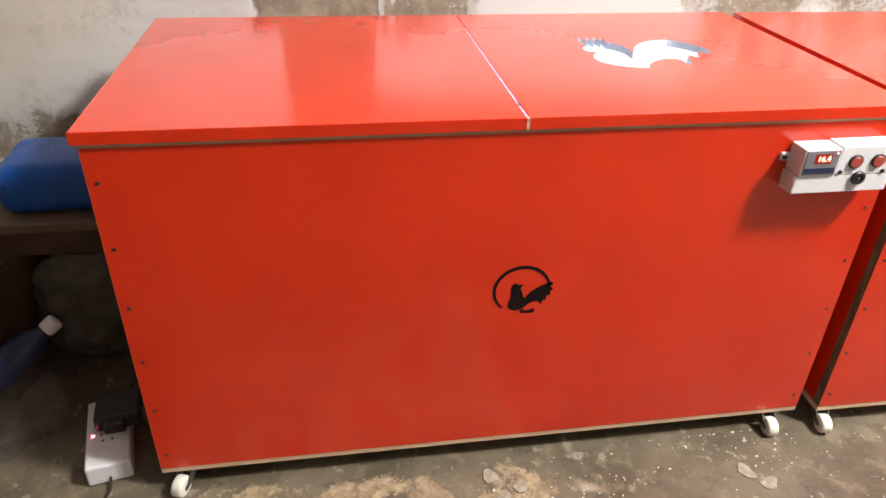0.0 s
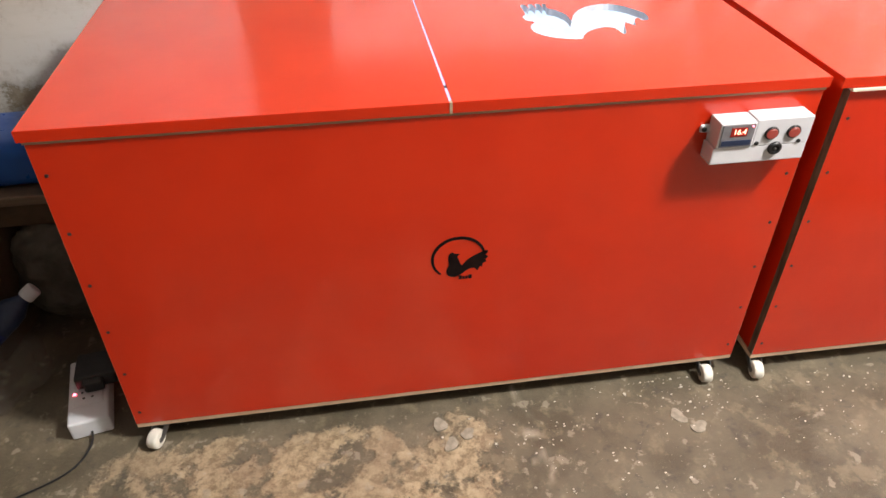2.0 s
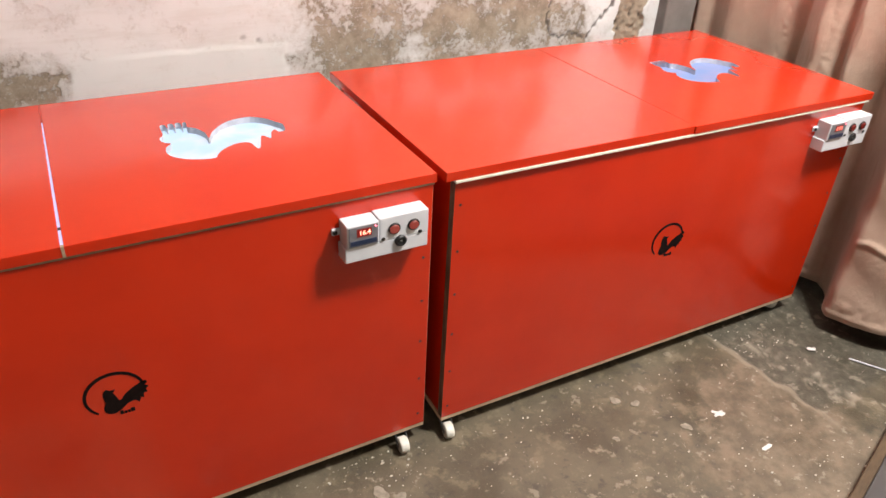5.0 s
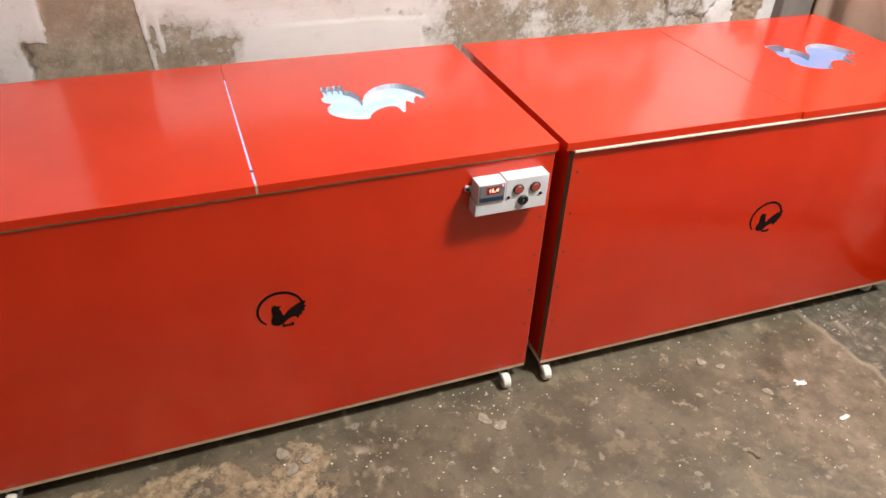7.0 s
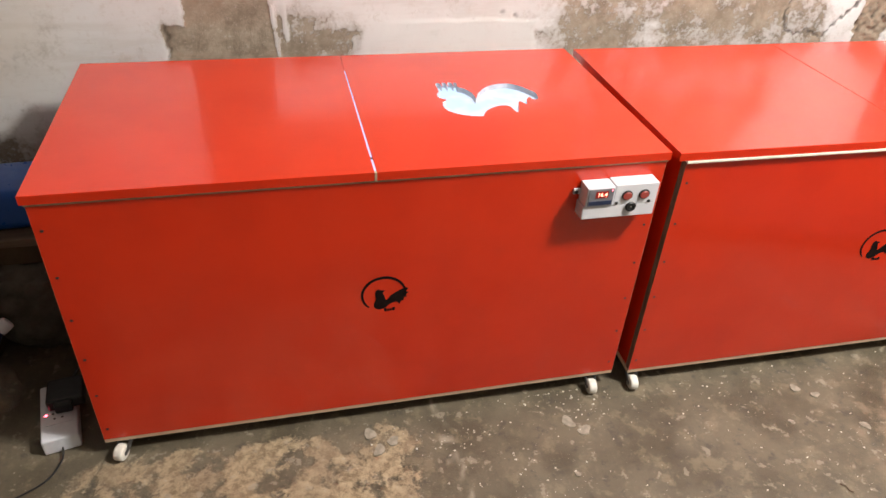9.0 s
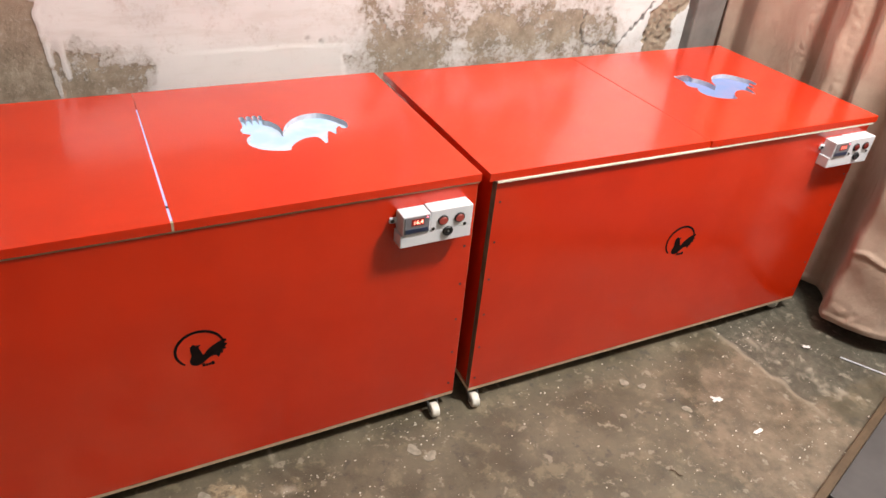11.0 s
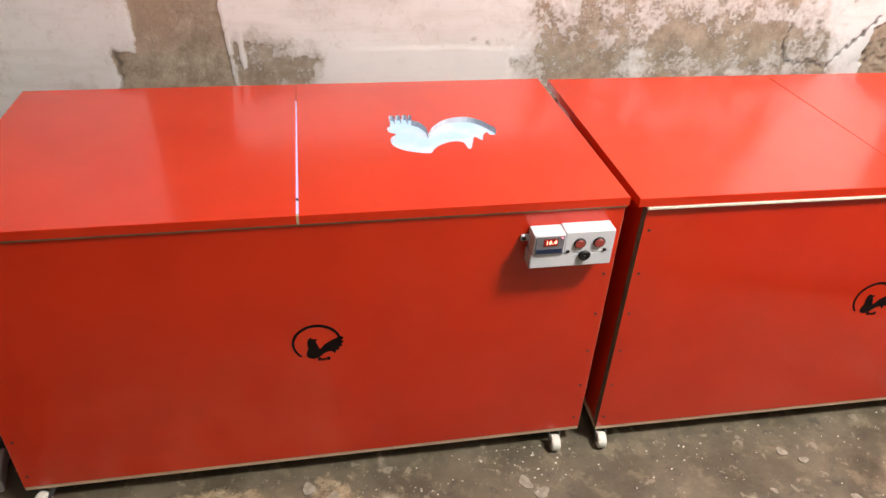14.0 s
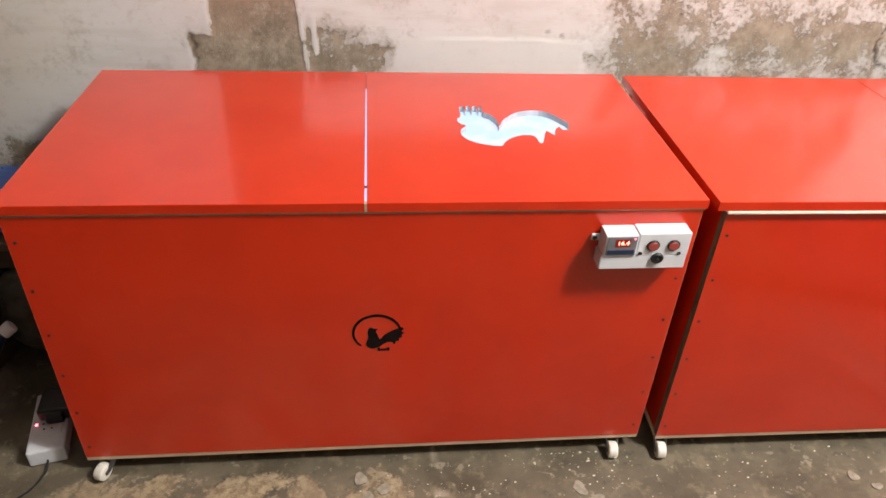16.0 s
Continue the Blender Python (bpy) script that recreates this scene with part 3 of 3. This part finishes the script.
def incubator(m, second, digits):
    box = new("incubator")
    box.matrix_world = m
    f0 = FRONT
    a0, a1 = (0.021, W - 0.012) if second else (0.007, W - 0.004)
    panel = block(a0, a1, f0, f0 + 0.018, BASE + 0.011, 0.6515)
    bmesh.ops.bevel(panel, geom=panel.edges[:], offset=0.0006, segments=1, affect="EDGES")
    # the second panel's raw edges take the plywood darkened for gap shade
    part("front_panel", two_tone(panel), [PLYSHADE if second else PLY, RED], box, "red laminated plywood front panel")
    part("base_board", block(a0, a1, f0 + 0.001, D - 0.01, BASE, BASE + 0.0108, 0.0008), PLY, box, "raw plywood base board")
    for x, s in ((a0 + 0.003, -1), (a1 - 0.015, 1)):
        side = block(x, x + 0.012, f0 + 0.0182, D - 0.023, BASE + 0.011, 0.6515, 0.0006, 1)
        part("side_panel", two_tone(side, (s, 0, 0)), [PLY, RED], box, "red laminated plywood side panel")
    part("back_panel", two_tone(block(a0, a1, D - 0.0228, D - 0.011, BASE + 0.011, 0.6515, 0.0006, 1), (0, 1, 0)), [PLY, RED], box)
    rail = bmesh.new()
    z0, z1 = 0.6516, (0.6556 if second else 0.6568)
    add_block(rail, a0 - 0.002, min(a1 + 0.002, W - 0.001), (-0.003 if second else 0.0035), f0 + 0.018, z0, z1)
    add_block(rail, a0 - 0.002, a0 + 0.012, f0 + 0.0182, D - 0.024, z0, z1)
    add_block(rail, a1 - 0.012, a1 + 0.002, f0 + 0.0182, D - 0.024, z0, z1)
    add_block(rail, a0, a1, D - 0.0238, D - 0.012, z0, z1)
    part("sealing_strip", rail, CREAM if second else PLYDARK, box, "cream foam strip under the lid" if second else "raw plywood strip under the lid")
    # lid halves: the one with the window is cut through
    gap = 0.0002 if second else 0.0012
    rise = 0.0004 if second else 0.0
    lw = W / 2

    def lid(name, loops, z0, z1):
        bm = slab(loops, z0, z1)
        rim = [e for e in bm.edges if e.calc_length() > 0.3 and all(v.co.z > z1 - 1e-5 for v in e.verts) and len(e.link_faces) == 2 and e.calc_face_angle() > 1.0]
        bmesh.ops.bevel(bm, geom=rim, offset=0.0012, segments=2, affect="EDGES", profile=0.5)
        bm.normal_update()
        for f in bm.faces:
            c = f.calc_center_median()
            if abs(f.normal.z) < 0.5 and lw + 0.05 < c.x < W - 0.05 and 0.05 < c.y < D - 0.05:
                f.material_index = 1
        return bm

    right = lid("lid_board", [[(lw + gap, -0.003 * second), (W, -0.003 * second), (W, D), (lw + gap, D)], hen(0.800 + 0.018 * second, 0.210 - 0.012 * second, 0.01)], 0.657 + rise, TOP + rise)
    # the boards of the first lid lie a little askew, so their slit widens to the front
    g0, g1 = (gap, gap) if second else (0.0032, 0.0007)
    left = lid("lid_board", [[(0, 0), (lw - g0, 0), (lw - g1, D), (0, D)]], 0.657, TOP)
    part("lid_board", left, RED, box, "glossy red lid board")
    part("lid_board", right, [RED, CUTEDGE], box, "glossy red lid board with a hen-shaped window")
    part("window_pane", slab([hen(0.800 + 0.018 * second, 0.210 - 0.012 * second, 0.01)], 0.6575, TOP - 0.0125), BACKLIGHT_DIM if second else BACKLIGHT, box, "backlit milky pane in the hen-shaped window")
    def slit(y):
        return lw - g0 + (g0 - g1) * y / D + 0.0001, lw + gap - 0.0001

    split = 0.515 if not second else 0.003
    if not second:
        (xa, xb), (xc, xd) = slit(0.008), slit(split)
        part("light_strip", slab([[(xa, 0.008), (xb, 0.008), (xd, split), (xc, split)]], 0.660, TOP - 0.0035), STRIP, box, "violet-white light showing between the lid boards")
        # a black piece across the strip makes the dark break near its front end
        (xa, xb), (xc, xd) = slit(0.057), slit(0.063)
        part("slit_break", slab([[(xa, 0.057), (xb, 0.057), (xd, 0.063), (xc, 0.063)]], TOP - 0.0034, TOP - 0.0015), BLACK, box, "dark break across the lit slit")
        xa, xb = slit(0.0)
        part("slit_end", block(xa, xb, -0.0006, 0.0075, 0.6572, TOP - 0.0008), PLYDARK, box, "raw board end closing the slit")
    (xa, xb), (xc, xd) = slit(split + 0.001), slit(D - 0.002)
    part("slit_filler", slab([[(xa, split + 0.001), (xb, split + 0.001), (xd, D - 0.002), (xc, D - 0.002)]], 0.658, TOP - (0.0012 if not second else 0.0003)), RED, box)
    for x in (a0 + 0.014, a1 - 0.016):
        for k in range(6):
            part("panel_screw", disc(0.0031, 0.0010, 0.0005, 12), RUST, box, "", pose(x, f0, 0.600 - 0.1035 * k, 90))
    control_unit(box, digits, 0.012 * second, 0.005 * second)
    emblem(box, -0.010 * second, 0.004 * second)
    for x, y, turn in ((0.038 if not second else 0.034, -0.008, -22 if not second else -8), (W - 0.062, -0.010 if not second else 0.035, -6 if not second else 20), (0.045, D - 0.09, 10), (W - 0.062, D - 0.09, -20)):
        caster(box, x, y, turn)
    return box


first = tagged(incubator(pose(0, 0, 0), False, "16.4"), "red laminated incubator box with lit slit, on white casters", "incubator", "incubators in a row")
other = tagged(incubator(pose(1.236, -0.008, 0, 0, 0, -0.75), True, ""), "red laminated incubator box beside the curtain, on white casters", "incubator", "incubators in a row")


# ---- curtain ----
def curtain():
    ys = np.linspace(0.70, -1.1, 420)
    zs = np.concatenate([np.linspace(0.045, 0.45, 90), np.linspace(0.456, 1.05, 100), np.linspace(1.08, 2.45, 30)])
    Y, Z = np.meshgrid(ys, zs)
    s = 0.70 - Y
    low = np.clip(1 - Z / 1.2, 0, 1)
    # how far each pleat stands out, along the rail
    along = [0, 0.010, 0.016, 0.024, 0.075, 0.145, 0.30, 0.34, 0.385, 0.47, 0.53, 0.57, 0.66, 0.81, 0.85, 1.0, 1.02, 1.1, 1.25, 1.27, 1.35, 1.5, 1.8]
    out = [1.0, 0.9, 0.3, 0.8, 0.55, 0.78, 0.6, 0.5, 0.15, 1.0, 0.5, 1.0, 0.3, 1.6, 1.5, 0.6, 0.6, 1.0, 0.5, 0.5, 1.0, 0.5, 0.8]
    fine = np.linspace(-0.1, 1.9, 2001)
    smoothed = np.convolve(np.pad(np.interp(fine, along, out), 12, "edge"), np.hanning(25) / np.hanning(25).sum(), "valid")
    fold = np.interp(s + 0.012 * np.sin(Z * 2.3 + s * 4) + 0.05 * (Z - 0.75), fine, smoothed) + 0.04 * np.sin(s * 41 + Z * 1.4) + 0.04 * np.sin(s * 23 - Z * 3.1)
    X = 2.622 - 0.080 * fold * (0.9 + 0.3 * low) - 0.03 * low * np.exp(-((s - 0.84) / 0.09) ** 2) + 0.003 * np.sin(Z * 37 + s * 30) * (fold > 0.9) - 0.007 * np.exp(-((Z - 0.285 - 0.12 * (s - 0.85) - 0.01 * np.sin(s * 60)) / 0.007) ** 2) * np.clip((s - 0.83) / 0.03, 0, 1)
    lean = s + 0.05 * (Z - 0.75)
    X += 0.0028 * grains(s * 1.5 + Z, Z, 0.011, 61) * (np.exp(-((lean - 0.335) / 0.014) ** 2) + np.exp(-((lean - 0.50) / 0.016) ** 2))
    X += 0.0040 * grains(s, Z * 0.5, 0.012, 62) * np.exp(-((Z - 0.085) / 0.03) ** 2) - 0.004 * np.exp(-((Z - 0.062) / 0.008) ** 2)
    hem = 0.012 * np.sin(s * 15) * np.clip(1 - Z / 0.2, 0, 1)
    verts = np.stack([X, Y + 0.015 * np.cos(s * 30) * low, Z + hem], -1).reshape(-1, 3)
    nx, ny = len(ys), len(zs)
    i = np.arange((ny - 1) * (nx - 1))
    a = (i // (nx - 1)) * nx + i % (nx - 1)
    me = bpy.data.meshes.new("curtain")
    me.from_pydata(verts.tolist(), [], np.stack([a, a + nx, a + nx + 1, a + 1], 1).tolist())
    me.materials.append(CLOTH)
    for p in me.polygons:
        p.use_smooth = True
    ob = new("curtain", me)
    so = ob.modifiers.new("thickness", "SOLIDIFY")
    so.thickness = 0.0025
    return tagged(ob, "dusty pink-beige curtain hanging in deep folds to the floor", "curtain")


curtain()


def crumple(bm, amount, size, seed):
    off = Vector((seed * 3.1, seed * 1.7, seed))
    for v in bm.verts:
        n = noise.noise_vector(v.co / size + off) + 0.5 * noise.noise_vector(v.co / size * 2.7 + off)
        v.co += n * amount
    return bm


# ---- corner with clutter ----
def power_strip():
    m = pose(-0.090, 0.034, 0, 0, 0, 12)
    s = new("power_strip")
    s.matrix_world = m
    part("case", block(-0.038, 0.038, 0, 0.178, 0, 0.042, 0.004), WHITE, s, "white plastic case")
    part("socket_plate", block(-0.028, 0.028, 0.045, 0.112, 0.041, 0.0445, 0.0015), WHITE, s)
    for x, y in ((0, 0.098), (-0.011, 0.078), (0.011, 0.078), (-0.008, 0.062), (0.008, 0.062), (0.018, 0.09)):
        part("socket_hole", disc(0.0026, 0.0006, 0.0001, 12), BLACK, s, "", pose(x, y, 0.0442))
    part("pilot_light", disc(0.003, 0.0016, 0.0005, 14), PILOT, s, "glowing red pilot light", pose(-0.025, 0.078, 0.0444))
    part("cord", tube([(0.0, 0.002, 0.012), (-0.005, -0.03, 0.0045), (-0.04, -0.075, 0.0035), (-0.12, -0.10, 0.0035), (-0.23, -0.11, 0.0035), (-0.42, -0.03, 0.0035)], 0.0021), BLACK, s, "thin dark mains cord")
    return tagged(s, "white power strip with a glowing red pilot light on the floor", "power strip")


power_strip()
ad = new("power_adapter")
ad.matrix_world = pose(-0.094, 0.118, 0.0425, 0, 0, 8)
part("housing", block(-0.034, 0.045, 0.0, 0.075, 0.0022, 0.034, 0.006, 3), BLACK, ad)
part("plug_foot", block(-0.018, 0.02, -0.012, 0.02, 0.0022, 0.03, 0.005), BLACK, ad)
part("cord", tube([(0.02, 0.07, 0.025), (0.04, 0.09, 0.05), (0.075, 0.10, 0.085), (0.11, 0.12, 0.10)], 0.0028), BLACK, ad, "thin black cord")
tagged(ad, "black plug-in power adapter on the power strip", "adapter")



def pillow_shape(sx, sy, sz, amount, size, seed, sub=4, power=0.75):
    bm = bmesh.new()
    bmesh.ops.create_icosphere(bm, subdivisions=sub, radius=1)
    for v in bm.verts:
        c = [math.copysign(abs(q) ** power, q) for q in v.co]
        v.co = Vector((c[0] * sx, c[1] * sy, c[2] * sz))
    crumple(bm, amount, size, seed)
    low = min(v.co.z for v in bm.verts)
    for v in bm.verts:
        v.co.z = max(v.co.z - low - 0.012, 0)
    return bm


table = new("low_table")
table.matrix_world = pose(-0.47, 0.53, 0)
part("table_board", block(-0.40, 0.40, -0.14, 0.17, 0.318, 0.340, 0.003), BOARD, table, "worn wooden board")
for x in (-0.36, 0.36):
    for y in (-0.11, 0.14):
        part("leg", block(x - 0.018, x + 0.018, y - 0.018, y + 0.018, 0, 0.3178, 0.003), BOARD, table)
part("apron", block(-0.385, 0.385, -0.128, -0.112, 0.262, 0.3178, 0.002), CARTON, table, "dark brown apron board")
tagged(table, "low worn wooden table in the dark corner", "table")

can = new("canister")
can.matrix_world = pose(-0.165, 0.515, 0.3402, 0, 0, 3)
bm = block(-0.155, 0.155, -0.095, 0.095, 0, 0.102, 0.034, 5)
bmesh.ops.subdivide_edges(bm, edges=bm.edges[:], cuts=1)
part("canister_body", crumple(bm, 0.004, 0.09, 4), BLUE, can, "", None, True)
tagged(can, "blue plastic canister lying on the low table", "canister")

bag = part("woven_sack", pillow_shape(0.13, 0.07, 0.135, 0.02, 0.07, 3, 5), SACK, None, "", pose(-0.17, 0.43, 0.0, 0, 0, 8), True)
tagged(bag, "slumped grey woven sack under the low table", "sack")
carton = new("carton")
carton.matrix_world = pose(-0.46, 0.43, 0, 0, 0, -12)
part("carton_body", crumple(block(-0.17, 0.17, -0.13, 0.10, 0, 0.27, 0.008, 3), 0.004, 0.1, 2), CARTON, carton)
part("carton_flap", crumple(block(-0.165, 0.165, -0.128, -0.02, 0.2705, 0.2745, 0.001), 0.002, 0.12, 5), CARTON, carton)
tagged(carton, "dark brown cardboard carton standing on the floor", "carton")

bottle = new("bottle")
bottle.matrix_world = pose(-0.355, 0.20, 0.085, 0, 60, 32)
part("bottle_body", lathe([(0.026, 0.0), (0.031, 0.006), (0.031, 0.11), (0.028, 0.135), (0.014, 0.16), (0.013, 0.172)], 32), NAVY, bottle, "dark blue bottle body", None, True)
part("cap", lathe([(0.0155, 0.166), (0.0165, 0.170), (0.0165, 0.19), (0.014, 0.193)], 28), WHITE, bottle, "white screw cap")
part("bottle_label", lathe([(0.0316, 0.03), (0.0316, 0.085)], 32), LABEL, bottle, "dark blue paper label")
tagged(bottle, "dark blue bottle with a white cap lying on a plastic bag", "bottle")

film_bag = part("plastic_bag", pillow_shape(0.12, 0.085, 0.055, 0.022, 0.05, 7, 5), FILM, None, "", pose(-0.32, 0.17, 0.0, 0, 0, 20), True)
tagged(film_bag, "crumpled clear plastic bag on the floor", "plastic bag")

# ---- grey board lying at the near right ----
slab_board = new("grey_board")
slab_board.matrix_world = pose(1.86, -0.60, 0, 0, 0, 18)
part("board_face", block(0.02, 0.9, -0.75, -0.018, 0, 0.046, 0.002), GREY, slab_board, "grey board face")
part("board_edge", block(-0.2, 0.9, -0.0175, 0.004, 0, 0.048, 0.002), BROWNEDGE, slab_board, "brown wooden edge strip")
tagged(slab_board, "grey board with a brown wooden edge lying on the floor", "board")


# ---- litter ----
def scrap(x, y, w, d, turn, torn, seed, label):
    """A torn bit of paper with a curled corner; torn: how ragged its rim is."""
    r = random.Random(seed)
    bm = bmesh.new()
    rim = []
    for k in range(14):
        a = 2 * math.pi * k / 14
        q = (max(abs(math.cos(a)), abs(math.sin(a)))) ** -1 * (1 - torn * r.random())
        rim.append((q * w / 2 * math.cos(a), q * d / 2 * math.sin(a)))
    low = [bm.verts.new((p, q, 0.0006 + 0.004 * max(p / w, 0) ** 2 * 4)) for p, q in rim]
    top = [bm.verts.new(v.co + Vector((0, 0, 0.0006))) for v in low]
    bm.faces.new(low[::-1])
    bm.faces.new(top)
    for k in range(14):
        bm.faces.new((low[k], low[(k + 1) % 14], top[(k + 1) % 14], top[k]))
    return tagged(part("paper_scrap", bm, PAPER, None, "", pose(x, y, 0.0012, 0, 0, turn)), label, "scrap")


scrap(1.903, -0.250, 0.036, 0.026, -25, 0.62, 3, "torn white paper scrap on the concrete floor")
scrap(1.921, -0.379, 0.029, 0.011, 4, 0.12, 5, "small white paper strip on the concrete floor")
scrap(2.335, -0.184, 0.030, 0.015, -35, 0.5, 8, "curled yellowish paper scrap near the curtain")
stick = part("plastic_stick", block(-0.066, 0.066, -0.0022, 0.0022, 0.0, 0.0042, 0.0012), WHITE, None, "", pose(2.435, -0.312, -0.003, 0, 0, -58))
tagged(stick, "thin white plastic stick on the floor", "stick")


twig = part("twig", tube([(-0.016, 0, 0.0016), (-0.004, 0.003, 0.0022), (0.006, -0.001, 0.0016), (0.015, 0.002, 0.003)], 0.0012, 6), BROWNEDGE, None, "", pose(1.623, -0.400, 0, 0, 0, -62))
tagged(twig, "short dark twig on the concrete floor", "twig")


def crumbs(name, count, seed, x0, x1, y0, y1, lo, hi, flat, label):
    r = random.Random(seed)
    heaps = [(0.78, -0.10, 0.05), (1.05, -0.03, 0.07), (1.12, -0.06, 0.05), (1.45, -0.10, 0.09), (1.75, -0.30, 0.12), (2.2, -0.08, 0.06), (0.95, -0.2, 0.1), (2.0, -0.45, 0.1)]
    bm = bmesh.new()
    for _ in range(count):
        x, y, s = r.uniform(x0, x1), r.uniform(y0, y1), lo + (hi - lo) * r.random() ** 3
        if r.random() < 0.45:
            # swept together here and there
            cx, cy, w = r.choice(heaps)
            x, y = r.gauss(cx, w), min(r.gauss(cy, w * 0.6), y1)
        n = r.choice((4, 5, 6)) if hi < 0.006 else 12
        a0 = r.uniform(0, 6.28)
        ring = []
        for k in range(n):
            a = a0 + 6.28 * k / n
            q = s * (r.uniform(0.5, 1.0) if hi < 0.006 else r.uniform(0.8, 1.0))
            ring.append((x + q * math.cos(a), y + q * 0.7 * math.sin(a)))
        h = 0.0008 + s * flat
        lowv = [bm.verts.new((p, q, 0.0)) for p, q in ring]
        topv = [bm.verts.new((x + (p - x) * 0.75, y + (q - y) * 0.75, h * r.uniform(0.7, 1.1))) for p, q in ring]
        bm.faces.new(topv)
        for k in range(n):
            bm.faces.new((lowv[k], lowv[(k + 1) % n], topv[(k + 1) % n], topv[k]))
    return tagged(part(name, bm, CHIP), label, "crumbs", kind="stuff")


crumbs("plaster_crumbs", 760, 3, 0.5, 2.5, -0.75, 0.0, 0.0007, 0.0052, 0.3, "pale plaster crumbs scattered over the concrete floor")
def splash(x, y, size, seed):
    """A flat dried splash with a wavy rim."""
    r = random.Random(seed)
    ph = [r.uniform(0, 6.28) for _ in range(3)]
    ring = []
    for k in range(22):
        a = 6.28 * k / 22
        q = size * (1 + 0.16 * math.sin(2 * a + ph[0]) + 0.12 * math.sin(3 * a + ph[1]) + 0.06 * math.sin(5 * a + ph[2]))
        ring.append((q * math.cos(a), 0.85 * q * math.sin(a)))
    ob = part("limewash_splash", slab([ring], -0.002, 0.0013), SPLASH, None, "", pose(x, y, 0, 0, 0, r.uniform(0, 180)))
    return tagged(ob, "flat pale limewash splash dried on the floor", "splash", "dried splashes on the floor")


for k, (x, y, size) in enumerate(((0.585, -0.045, 0.016), (0.60, -0.095, 0.015), (0.635, -0.075, 0.014), (1.064, -0.096, 0.017), (1.094, -0.128, 0.016),
                                  (1.03, -0.245, 0.007), (1.70, -0.10, 0.013), (1.74, -0.13, 0.011), (1.80, -0.245, 0.012), (1.62, -0.20, 0.008))):
    splash(x, y, size, k)
